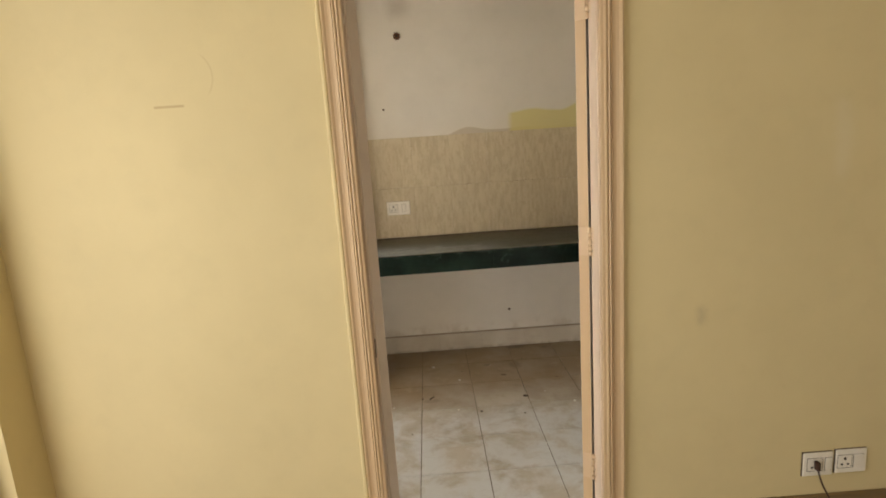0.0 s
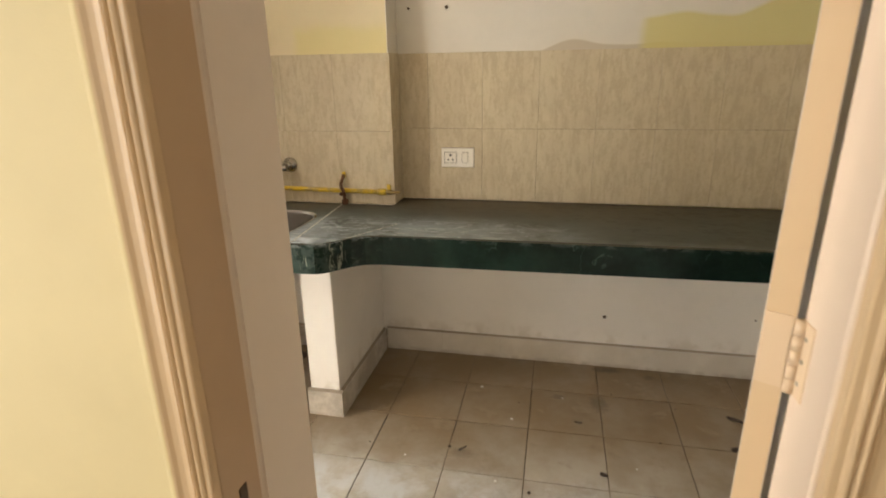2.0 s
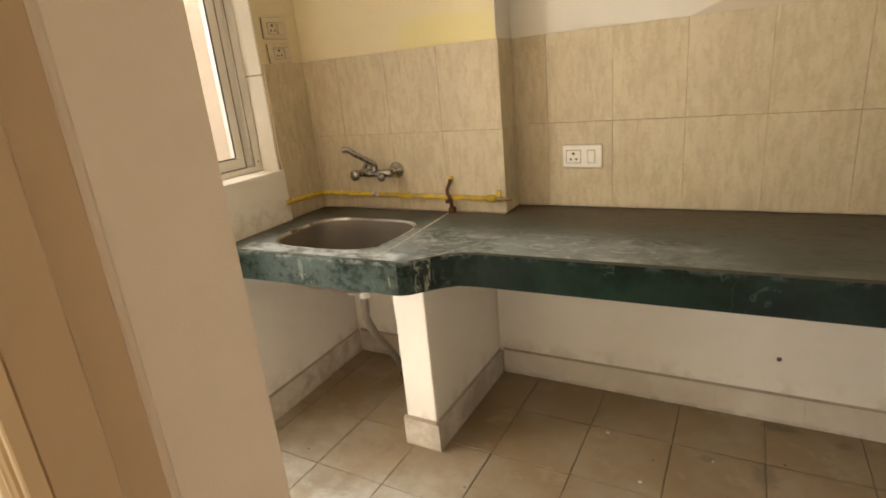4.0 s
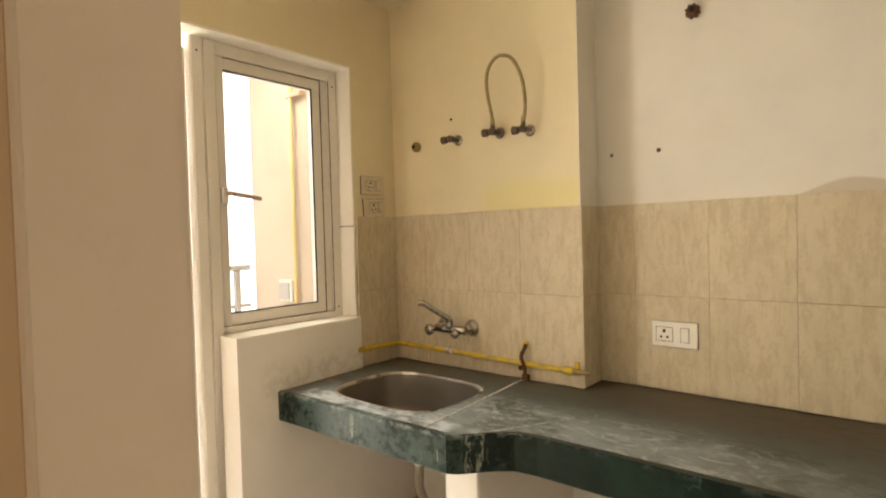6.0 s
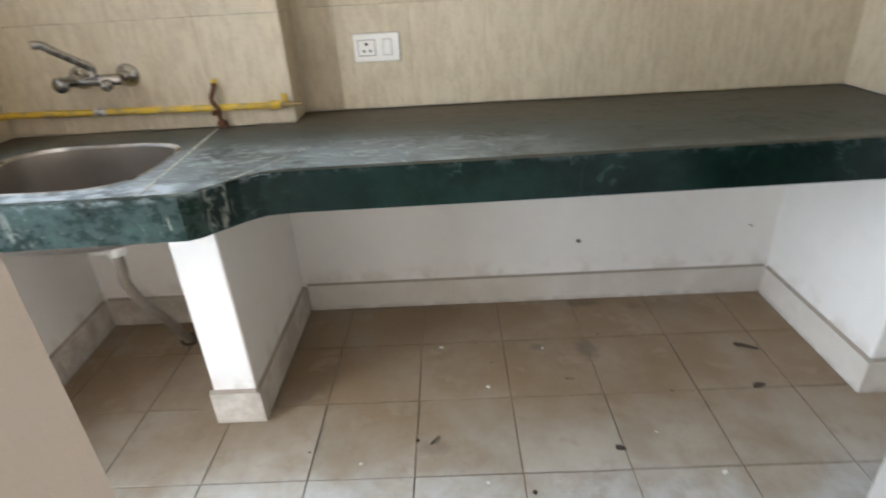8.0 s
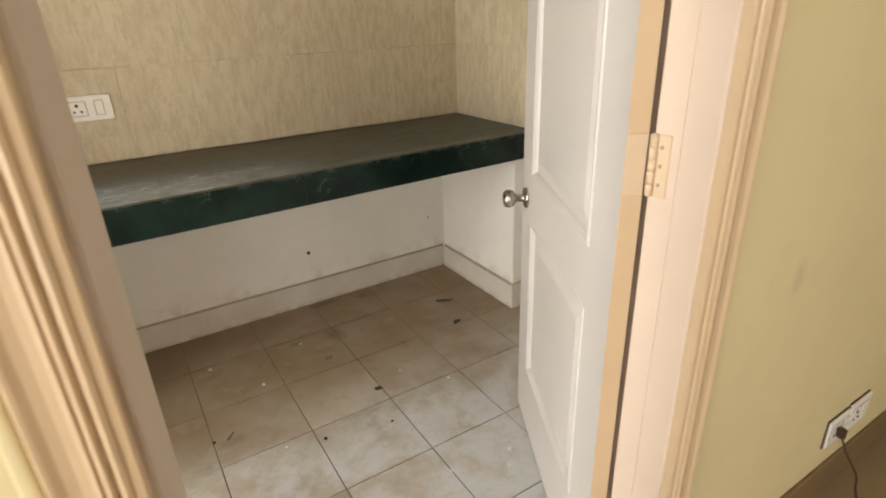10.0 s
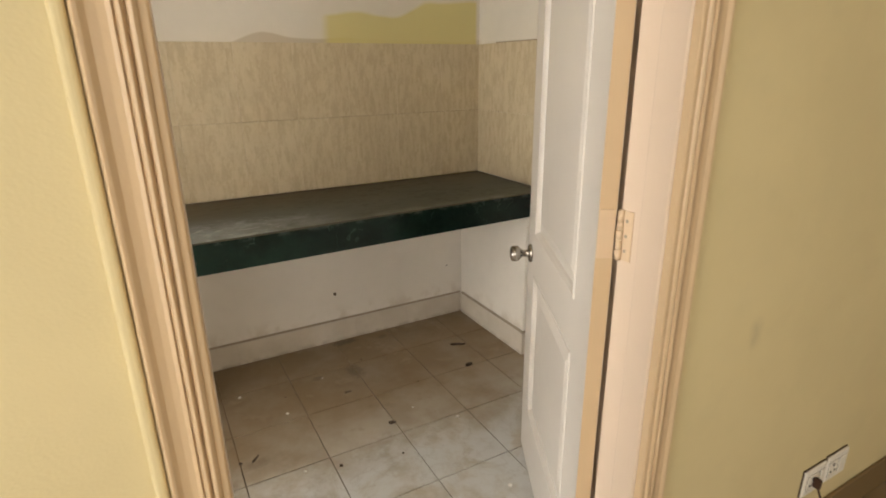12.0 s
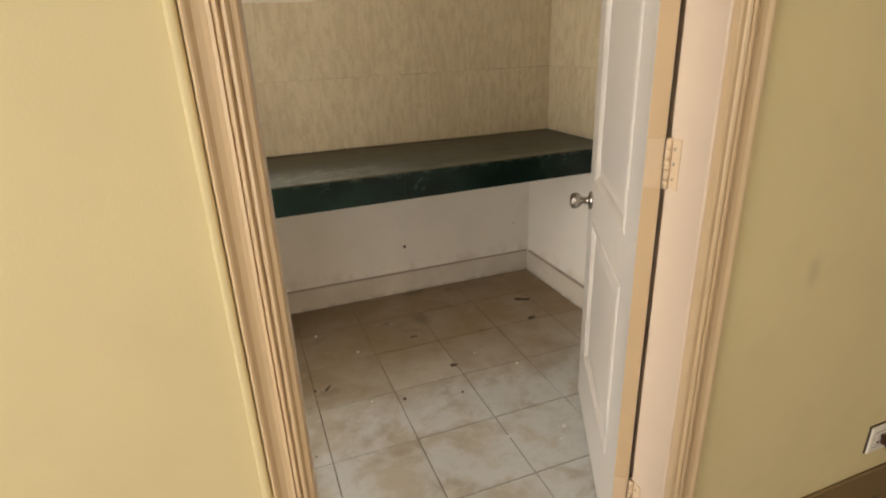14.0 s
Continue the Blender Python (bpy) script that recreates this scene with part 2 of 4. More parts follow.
m_skirt = paint("skirting_tile_offwhite", (0.66, 0.61, 0.53), dark=(0.47, 0.41, 0.31), rough=0.45, mottle=0.8)
w = m_skirt
dirt = w.math("MULTIPLY", w.span(w.xyz()[0], -0.79, -0.77, 1.0, 0.18), w.span(w.noise(6, 5, 0.65), 0.36, 0.58))
low = w.math("MULTIPLY", w.span(w.xyz()[2], 0.0, 0.035, 0.6, 0.0), w.span(w.noise(16, 4), 0.35, 0.6))
w.base(w.mix(w.math("MAXIMUM", low, w.math("MULTIPLY", dirt, 0.72)), w.c, (0.345, 0.295, 0.225)))
m_dirtline = Mat("dirt_line", 0.9)
m_dirtline.base(m_dirtline.mix(m_dirtline.noise(25, 4), (0.24, 0.20, 0.15), (0.44, 0.38, 0.30)))


def marble_top():
    """Polished green marble under brown-grey dust, scuffed white beside the sink, window sheen painted front left."""
    a = Mat("marble_green_top_dusty", 0.25, 0, 0.30)
    x, y, z = a.xyz()
    slow = a.noise(2.2, 4, 0.5)
    c = a.mix(a.span(slow, 0.25, 0.75), (0.050, 0.058, 0.048), (0.088, 0.092, 0.077))
    c = a.mix(a.math("MULTIPLY", a.span(a.noise(11, 5, 0.6), 0.3, 0.8), 0.35), c, (0.034, 0.044, 0.036))
    # cool front-left tone: dust, and the window's bluish sheen put into the colour
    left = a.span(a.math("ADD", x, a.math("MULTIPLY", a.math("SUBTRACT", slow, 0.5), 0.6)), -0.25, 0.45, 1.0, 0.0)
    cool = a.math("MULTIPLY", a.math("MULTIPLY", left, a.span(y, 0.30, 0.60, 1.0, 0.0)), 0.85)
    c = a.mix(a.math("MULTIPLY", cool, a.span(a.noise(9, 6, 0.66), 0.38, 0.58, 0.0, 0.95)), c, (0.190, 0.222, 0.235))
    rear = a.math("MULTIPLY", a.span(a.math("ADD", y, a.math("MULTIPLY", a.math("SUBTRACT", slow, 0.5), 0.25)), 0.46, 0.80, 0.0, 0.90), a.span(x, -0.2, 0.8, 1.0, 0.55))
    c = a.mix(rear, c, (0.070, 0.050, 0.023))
    side = a.math("MULTIPLY", a.math("MAXIMUM", a.span(x, -1.60, -1.42, 1.0, 0.0), a.span(y, 0.60, 0.70)), a.span(x, -0.70, -0.64, 1.0, 0.0))
    c = a.mix(a.math("MULTIPLY", side, a.span(a.noise(14, 5, 0.65), 0.30, 0.60, 0.4, 0.9)), c, (0.075, 0.060, 0.035))
    strokes = a.span(a.noise(17, 7, 0.72, vec=a.scaled(0.55, 1.3, 1), dist=1.6), 0.50, 0.62)
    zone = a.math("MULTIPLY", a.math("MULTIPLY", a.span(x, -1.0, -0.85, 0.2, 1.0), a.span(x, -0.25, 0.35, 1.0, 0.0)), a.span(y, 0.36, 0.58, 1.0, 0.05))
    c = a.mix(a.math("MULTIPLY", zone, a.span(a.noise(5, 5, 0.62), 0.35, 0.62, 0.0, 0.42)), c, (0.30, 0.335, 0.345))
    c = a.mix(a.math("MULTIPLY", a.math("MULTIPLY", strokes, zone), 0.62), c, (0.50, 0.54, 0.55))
    lip = a.math("MULTIPLY", a.patch(0, -1.50, -0.80, 1, 0.070, 0.165, 0.02, 0.02, 9), a.span(a.noise(22, 5, 0.65, vec=a.scaled(0.6, 1, 1)), 0.36, 0.58))
    c = a.mix(a.math("MULTIPLY", lip, 0.85), c, (0.56, 0.62, 0.67))
    ledge = a.math("MULTIPLY", a.span(x, -0.55, -0.30), a.math("MULTIPLY", a.span(y, 0.285, 0.33, 1.0, 0.0), a.span(a.noise(7, 4), 0.35, 0.65)))
    c = a.mix(a.math("MULTIPLY", ledge, 0.35), c, (0.26, 0.28, 0.27))
    sp = a.span(a.noise(60, 3, 0.6), 0.70, 0.76)
    c = a.mix(a.math("MULTIPLY", sp, 0.3), c, (0.36, 0.36, 0.32))
    blot = a.math("MULTIPLY", a.patch(0, -0.86, -0.77, 1, 0.35, 0.44, 0.02, 0.03, 22), a.span(a.noise(34, 3), 0.46, 0.56))
    c = a.mix(a.math("MULTIPLY", blot, 0.8), c, (0.015, 0.017, 0.014))
    rg = a.math("ADD", 0.36, a.math("ADD", a.math("MULTIPLY", slow, 0.18), a.math("MULTIPLY", strokes, 0.10)))
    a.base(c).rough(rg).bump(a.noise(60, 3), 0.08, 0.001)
    return a


def marble_edge():
    """Dark green marble edge: soft cloudy figure, chips on the arris, scratches."""
    a = Mat("marble_green_edge", 0.26, 0, 0.22)
    x, y, z = a.xyz()
    cloud = a.noise(7, 5, 0.55, dist=0.3)
    c = a.mix(a.span(cloud, 0.35, 0.72), (0.0035, 0.0100, 0.0075), (0.0065, 0.0180, 0.0132))
    sinkside = a.span(x, -1.0, -0.45, 1.0, 0.0)
    film = a.math("MULTIPLY", a.span(a.math("ADD", a.math("MULTIPLY", a.noise(34, 6, 0.68), 0.55), a.math("MULTIPLY", a.noise(7, 3, 0.5), 0.45)), 0.36, 0.66), a.math("ADD", 0.10, a.math("MULTIPLY", sinkside, 0.62)))
    c = a.mix(film, c, (0.050, 0.085, 0.072))
    fleck = a.math("MULTIPLY", a.span(a.noise(48, 5, 0.7, dist=0.6), 0.60, 0.68), sinkside)
    c = a.mix(a.math("MULTIPLY", fleck, 0.6), c, (0.21, 0.23, 0.19))
    vn = a.noise(6, 4, 0.55, vec=a.scaled(1.2, 1.2, 0.8), dist=0.6)
    vein = a.math("MULTIPLY", a.span(a.math("ABSOLUTE", a.math("SUBTRACT", vn, 0.52)), 0.0, 0.012, 1.0, 0.0), a.span(a.noise(4.0, 3), 0.50, 0.64))
    c = a.mix(a.math("MULTIPLY", vein, 0.35), c, (0.075, 0.12, 0.10))
    top = a.math("MULTIPLY", a.span(z, 0.816, 0.832), a.span(a.noise(30, 4, 0.6), 0.46, 0.60))
    c = a.mix(a.math("MULTIPLY", top, a.math("ADD", 0.14, a.math("MULTIPLY", sinkside, 0.6))), c, (0.24, 0.27, 0.26))
    runs = a.span(a.noise(30, 3, 0.6, vec=a.scaled(1.6, 1.6, 0.4), dist=1.2), 0.54, 0.60)
    at = a.math("MAXIMUM", a.patch(0, -0.735, -0.690, 2, 0.72, 0.84, 0.006, 0.008, 20), a.math("MAXIMUM", a.patch(0, -0.83, -0.79, 2, 0.72, 0.79, 0.01, 0.01, 20), a.patch(0, -1.18, -1.12, 2, 0.73, 0.82, 0.01, 0.012, 20)))
    c = a.mix(a.math("MULTIPLY", a.math("MULTIPLY", runs, at), 0.5), c, (0.40, 0.42, 0.33))
    a.base(c).rough(a.math("ADD", 0.22, a.math("MULTIPLY", film, 0.25)))
    a.bump(a.noise(40, 4), 0.10, 0.001)
    return a


m_top = marble_top()
m_front = marble_edge()
# brighter steel for the rim, which paints in its highlight
m_steel = Mat("sink_steel", 0.28, 1.0)
m_steel.base(m_steel.mix(m_steel.span(m_steel.noise(7, 4), 0.4, 0.65), (0.30, 0.27, 0.23), (0.74, 0.71, 0.67)))
m_steel.rough(m_steel.span(m_steel.noise(12, 4), 0.3, 0.7, 0.24, 0.42))
# darker copy for the bowl: the dark walls it reflects, put into the colour
m_bowl = Mat("sink_steel_darkened", 0.34, 0.9)
m_bowl.base(m_bowl.mix(m_bowl.noise(5, 4), (0.19, 0.165, 0.14), (0.38, 0.345, 0.30)))
m_chrome = Mat("worn_chrome", 0.22, 1.0)
m_chrome.base(m_chrome.mix(m_chrome.span(m_chrome.noise(60, 4), 0.45, 0.65), (0.48, 0.46, 0.43), (0.20, 0.17, 0.14)))
m_brass = Mat("tarnished_brass_hose", 0.35, 0.85)
m_brass.base(m_brass.mix(m_brass.noise(50, 3), (0.46, 0.36, 0.17), (0.24, 0.17, 0.08)))
m_dark = Mat("dark_old_metal", 0.5, 0.7)
m_dark.base(m_dark.mix(m_dark.noise(80, 3), (0.06, 0.045, 0.035), (0.18, 0.13, 0.09)))
m_rust = Mat("rusty_steel", 0.85, 0.1)
m_rust.base(m_rust.mix(m_rust.noise(90, 4), (0.045, 0.020, 0.012), (0.17, 0.075, 0.028)))
m_gas = Mat("gas_pipe_yellow", 0.45)
m_gas.base(m_gas.mix(m_gas.span(m_gas.noise(22, 5), 0.42, 0.70), (0.62, 0.42, 0.025), (0.36, 0.28, 0.10)))
m_plastic = Mat("switch_plastic_ivory", 0.35)
m_plastic.base(m_plastic.mix(m_plastic.noise(30, 4), (0.86, 0.83, 0.76), (0.76, 0.71, 0.61)))
m_plasticold = Mat("switch_plastic_yellowed", 0.4)
m_plasticold.base(m_plasticold.mix(m_plasticold.noise(30, 4), (0.68, 0.60, 0.44), (0.54, 0.46, 0.32)))
m_black = Mat("black_hole", 0.8)
m_black.base((0.012, 0.010, 0.009))
m_greyhose = Mat("drain_hose_grey", 0.55)
m_greyhose.base(m_greyhose.mix(m_greyhose.noise(25, 4), (0.27, 0.235, 0.18), (0.15, 0.12, 0.085)))
m_pvc = Mat("pvc_white", 0.4)
m_pvc.base((0.68, 0.66, 0.60))
m_caulk = Mat("caulk_white", 0.7)
m_caulk.base(m_caulk.mix(m_caulk.span(m_caulk.noise(60, 3), 0.45, 0.6), (0.58, 0.56, 0.50), (0.30, 0.29, 0.25)))
m_hinge = paint("hinge_painted", (0.66, 0.50, 0.33), rough=0.35)
m_cable = Mat("cable_brown", 0.5)
m_cable.base((0.05, 0.022, 0.012))
m_ext = paint("balcony_paint_peach", (0.52, 0.44, 0.36))
m_gasout = Mat("outdoor_pipe_faded_yellow", 0.6)
m_gasout.base((0.62, 0.50, 0.25))
m_rail = Mat("balcony_rail_white", 0.5)
m_rail.base((0.40, 0.39, 0.38))
m_pink = Mat("handle_pink_plastic", 0.45)
m_pink.base((0.48, 0.33, 0.26))
m_leaf = Mat("dry_leaf", 0.85)
m_leaf.base((0.06, 0.042, 0.03))
m_mud = Mat("dried_mud", 0.95)
m_mud.base(m_mud.mix(m_mud.noise(40, 3), (0.13, 0.10, 0.07), (0.22, 0.17, 0.12)))
m_crumb = Mat("plaster_crumb", 0.9)
m_crumb.base((0.72, 0.70, 0.65))
m_roomfloor = Mat("room_floor_brown", 0.35)
m_roomfloor.base(m_roomfloor.mix(m_roomfloor.noise(5, 5), (0.20, 0.14, 0.075), (0.28, 0.20, 0.115)))
m_ground = Mat("far_ground_haze", 0.9)
m_ground.base((0.55, 0.53, 0.5))
m_gasket = Mat("rubber_gasket", 0.7)
m_gasket.base((0.02, 0.018, 0.016))
m_glass = bpy.data.materials.new("window_glass")
m_glass.use_nodes = True
gn = m_glass.node_tree
gn.nodes.remove(gn.nodes["Principled BSDF"])
gt, gg, gm, gf = (gn.nodes.new(k) for k in ("ShaderNodeBsdfTransparent", "ShaderNodeBsdfGlossy", "ShaderNodeMixShader", "ShaderNodeFresnel"))
gt.inputs[0].default_value = (0.95, 0.95, 0.94, 1)
gg.inputs["Roughness"].default_value = 0.03
gf.inputs[0].default_value = 1.45
gn.links.new(gf.outputs[0], gm.inputs[0])
gn.links.new(gt.outputs[0], gm.inputs[1])
gn.links.new(gg.outputs[0], gm.inputs[2])
gn.links.new(gm.outputs[0], gn.nodes["Material Output"].inputs[0])


# ---- mesh helpers ----
def material_of(m):
    return m.m if isinstance(m, Mat) else m


def obj(name, bm, m, parent=None, label="", smooth=False, kind="", category="", group=""):
    me = bpy.data.meshes.new(name)
    bmesh.ops.recalc_face_normals(bm, faces=bm.faces)
    bm.to_mesh(me)
    bm.free()
    if smooth:
        for p in me.polygons:
            p.use_smooth = True
    me.materials.append(material_of(m))
    ob = new(name, me)
    ob.parent = parent
    return tagged(ob, label, category, group, kind)


def part(name, bm, m, parent, label="", smooth=False):
    return obj(name, bm, m, parent, label, smooth)


def add_box(bm, x0, x1, y0, y1, z0, z1, bevel=0.0, seg=1):
    vs = [bm.verts.new((x, y, z)) for x in (x0, x1) for y in (y0, y1) for z in (z0, z1)]
    fs = [bm.faces.new([vs[i] for i in f]) for f in ((0, 1, 3, 2), (4, 6, 7, 5), (0, 4, 5, 1), (2, 3, 7, 6), (0, 2, 6, 4), (1, 5, 7, 3))]
    if bevel:
        es = list({e for f in fs for e in f.edges})
        bmesh.ops.bevel(bm, geom=es, offset=bevel, segments=seg, affect="EDGES", profile=0.5)
    return bm


def box(*a, bevel=0.0, seg=1):
    return add_box(bmesh.new(), *a, bevel=bevel, seg=seg)


def add_lathe(bm, profile, at=(0, 0, 0), axis=(0, 0, 1), n=20):
    """profile: (radius, height) pairs turned about axis through at."""
    turn = Vector(axis).to_track_quat("Z", "Y").to_matrix()
    at = Vector(at)
    rings = []
    for r, h in profile:
        ring = []
        for i in range(n):
            t = 2 * math.pi * i / n
            ring.append(bm.verts.new(at + turn @ Vector((r * math.cos(t), r * math.sin(t), h))))
        rings.append(ring)
    for p, q in zip(rings, rings[1:]):
        for i in range(n):
            bm.faces.new((p[i], p[(i + 1) % n], q[(i + 1) % n], q[i]))
    bm.faces.new(rings[0][::-1])
    bm.faces.new(rings[-1])
    return bm


def lathe(profile, at=(0, 0, 0), axis=(0, 0, 1), n=20):
    return add_lathe(bmesh.new(), profile, at, axis, n)


def smooth_line(points, steps=8):
    pts = [Vector(p) for p in points]
    pts = [pts[0] * 2 - pts[1]] + pts + [pts[-1] * 2 - pts[-2]]
    out = []
    for a, b, c, d in zip(pts, pts[1:], pts[2:], pts[3:]):
        for i in range(steps):
            t = i / steps
            out.append(0.5 * ((2 * b) + (c - a) * t + (2 * a - 5 * b + 4 * c - d) * t * t + (3 * b - a - 3 * c + d) * t ** 3))
    out.append(pts[-2])
    return out


def add_tube(bm, pts, r, n=10, wave=0.0):
    pts = [Vector(p) for p in pts]
    rings, side = [], None
    for i, p in enumerate(pts):
        d = (pts[min(i + 1, len(pts) - 1)] - pts[max(i - 1, 0)]).normalized()
        if side is None:
            side = d.orthogonal().normalized()
        side = (side - d * side.dot(d)).normalized()
        up = d.cross(side)
        rr = r * (1 + (wave if i % 2 else -wave))
        rings.append([bm.verts.new(p + rr * (math.cos(2 * math.pi * k / n) * side + math.sin(2 * math.pi * k / n) * up)) for k in range(n)])
    for p, q in zip(rings, rings[1:]):
        for i in range(n):
            bm.faces.new((p[i], p[(i + 1) % n], q[(i + 1) % n], q[i]))
    bm.faces.new(rings[0][::-1])
    bm.faces.new(rings[-1])
    return bm


def tube(pts, r, n=10, wave=0.0):
    return add_tube(bmesh.new(), pts, r, n, wave)


def flat_shape(name, outer, holes, z0, z1, bevel=0.0):
    """A flat slab with the given outline and holes, between two heights."""
    cu = bpy.data.curves.new(name, "CURVE")
    cu.dimensions, cu.fill_mode = "2D", "BOTH"
    for loop in [outer] + holes:
        sp = cu.splines.new("POLY")
        sp.points.add(len(loop) - 1)
        for p, (x, y) in zip(sp.points, loop):
            p.co = (x, y, 0, 1)
        sp.use_cyclic_u = True
    cu.extrude, cu.bevel_depth, cu.bevel_resolution = (z1 - z0) / 2 - bevel, bevel, 1
    if bevel:
        cu.offset = -bevel
    ob = new(name, cu)
    me = bpy.data.meshes.new_from_object(ob.evaluated_get(bpy.context.evaluated_depsgraph_get()))
    bpy.data.objects.remove(ob)
    bm = bmesh.new()
    bm.from_mesh(me)
    bmesh.ops.translate(bm, verts=bm.verts, vec=(0, 0, (z0 + z1) / 2))
    return bm


def thing(name, label, category, place=(0, 0, 0), group=""):
    e = new(name)
    e.empty_display_size = 0.1
    e.location = place
    return tagged(e, label, category, group)


def away(ob, parent):
    """Hangs a part, built in world places, under its thing without moving it."""
    ob.parent = parent
    ob.matrix_parent_inverse = Matrix.Translation(-Vector(parent.location))
    return ob

# ---- structure ----
CEIL = 2.47
XL, XR, YB, YC = -1.62, 1.21, 0.88, 0.72
YW = -1.07


def structure(name, bm, m, label, parent=None):
    return obj(name, bm, m, parent, label, kind="structure")


structure("wall_back", box(-1.87, 1.5, YB, 1.1, 0, CEIL), m_white, "off-white painted kitchen wall with a pale yellow patch above the tiles")
structure("wall_right", box(XR, 1.5, -0.96, YB, 0, CEIL), m_white, "off-white painted side wall of the kitchen")
bm = bmesh.new()
add_box(bm, -1.87, XL, -0.045, YB, 0, 1.05, bevel=0.004)
add_box(bm, -1.87, XL, 0.478, YB, 1.05, 2.15)
add_box(bm, -1.87, XL, -0.80, YB, 2.15, CEIL)
structure("wall_window", bm, m_cream, "cream painted kitchen wall with a window and a balcony door")
LOW_FRONT, LOW_BACK = (-1.572, -0.118), (-1.612, YB)


def low_wall(z0, z1, y1, bevel):
    """The wall below the window: its face runs a little out of square."""
    bm = box(-1.689, -1.6, LOW_FRONT[1], y1, z0, z1)
    for v in bm.verts:
        if v.co.x > -1.65:
            k = (v.co.y - LOW_FRONT[1]) / (YB - LOW_FRONT[1])
            v.co.x = LOW_FRONT[0] + (LOW_BACK[0] - LOW_FRONT[0]) * k
    if bevel:
        bmesh.ops.bevel(bm, geom=[e for e in bm.edges if e.verts[0].co.x > -1.65 and e.verts[1].co.x > -1.65], offset=bevel, segments=2, affect="EDGES")
    return bm


structure("wall_under_window", low_wall(0, 0.828, YB - 0.001, 0.0), m_lowwhite, "off-white plastered wall below the window")
structure("wall_under_window", low_wall(0.828, 1.049, 0.4785, 0.0), m_lowwhite, "off-white plastered wall below the window")
structure("wall_end_plaster", box(-1.869, -1.790, -0.049, -0.0455, 0, 1.05), m_lowwhite, "off-white plastered end of the wall below the window")
structure("window_sill_plaster", box(-1.78, -1.6895, -0.045, 0.478, 1.05, 1.057, bevel=0.002), m_sill, "whitewashed plaster window sill with dirt")
structure("window_sill_plaster", low_wall(1.0495, 1.057, 0.478, 0.002), m_sill, "whitewashed plaster lip of the window sill with dirt")
# the reveal takes the paler sill plaster, not the wall's cream
bm = bmesh.new()
add_box(bm, -1.80, XL + 0.001, 0.470, 0.478, 1.057, 2.142)
add_box(bm, -1.80, XL + 0.001, -0.80, 0.478, 2.142, 2.15)
structure("window_reveal", bm, m_sill, "plaster reveal of the kitchen window, paler than the wall")
structure("wall_column", box(XL, -0.672, YC + 0.010, YB, 0.83, CEIL), m_cream, "cream painted pillar face above the sink with a yellow smear")
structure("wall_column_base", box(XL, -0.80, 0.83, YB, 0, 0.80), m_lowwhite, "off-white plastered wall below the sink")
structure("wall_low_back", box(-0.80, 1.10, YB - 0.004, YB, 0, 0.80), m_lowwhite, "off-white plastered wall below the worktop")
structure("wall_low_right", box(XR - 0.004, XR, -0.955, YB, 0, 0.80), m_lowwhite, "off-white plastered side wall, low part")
structure("reveal_crack", box(-1.775, XL + 0.003, 0.4665, 0.4705, 1.452, 1.458), m_dirtline, "dirty line across the window reveal")
structure("tile_edge_line", box(XR - 0.0045, XR - 0.0005, 0.36, 0.72, 1.4975, 1.503), m_dirtline, "dirty edge above the side wall tiles")
# thin panel: makes the pillar's side greyer and whiter than its cream front
structure("wall_column_side", box(-0.6725, -0.6695, YC + 0.0095, YB, 1.497, CEIL), m_white, "thin off-white panel on the side of the pillar above the tiles")
# the wall with the kitchen door
bm = bmesh.new()
add_box(bm, -1.9, -0.422, YW, -0.96, 0, 2.62)
add_box(bm, 0.385, 4.0, YW, -0.96, 0, 2.62)
add_box(bm, -0.422, 0.385, YW, -0.96, 2.10, 2.62)
structure("wall_door", bm, m_room, "cream yellow painted wall with the kitchen door opening and pencil marks")
bm = box(-1.617, -0.402, -0.9595, -0.806, 0, CEIL)
for v in bm.verts:  # the return is a little out of square
    if v.co.x > -1 and v.co.y > -0.9:
        v.co.x = -0.383
bmesh.ops.bevel(bm, geom=[e for e in bm.edges if abs(e.verts[0].co.z - e.verts[1].co.z) > 1 and e.verts[0].co.x > -1], offset=0.008, segments=3, affect="EDGES")
structure("wall_stub", bm, m_reveal, "tan painted wall return beside the kitchen door")
structure("wall_stub_outer", box(-1.9, -1.6175, -0.9595, -0.807, 0, CEIL), m_reveal, "tan painted wall return beside the balcony door")
structure("wall_stub_head", box(-0.418, XR, -0.96, -0.955, 2.12, CEIL), m_reveal, "tan painted wall above the kitchen door")
structure("ceiling", box(-1.87, 1.5, -0.96, 1.1, CEIL, 2.62), m_ceiling, "cream painted kitchen ceiling")
# the room in front
ROOM_L, ROOM_B = -1.53, -5.6
bm = bmesh.new()
add_box(bm, ROOM_L - 0.2, ROOM_L, -1.22, YW, 0, 2.62)
add_box(bm, ROOM_L - 0.2, ROOM_L, -3.75, -1.22, 2.3, 2.62)
add_box(bm, ROOM_L - 0.2, ROOM_L, ROOM_B, -3.75, 0, 2.62)
structure("room_wall_window", bm, m_room, "cream yellow painted wall of the room with a balcony opening")
structure("room_wall_back", box(ROOM_L - 0.2, 4.0, ROOM_B - 0.2, ROOM_B, 0, 2.62), m_room, "cream yellow painted wall of the room")
structure("room_wall_side", box(4.0, 4.2, ROOM_B, -0.96, 0, 2.62), m_room, "cream yellow painted wall of the room")
structure("room_ceiling", box(ROOM_L - 0.2, 4.2, ROOM_B, YW, 2.62, 2.8), m_ceiling, "cream painted room ceiling")
room_floor = structure("room_floor", box(ROOM_L - 0.2, 4.2, ROOM_B, YW, -0.12, 0.0), m_roomfloor, "brown floor of the room")
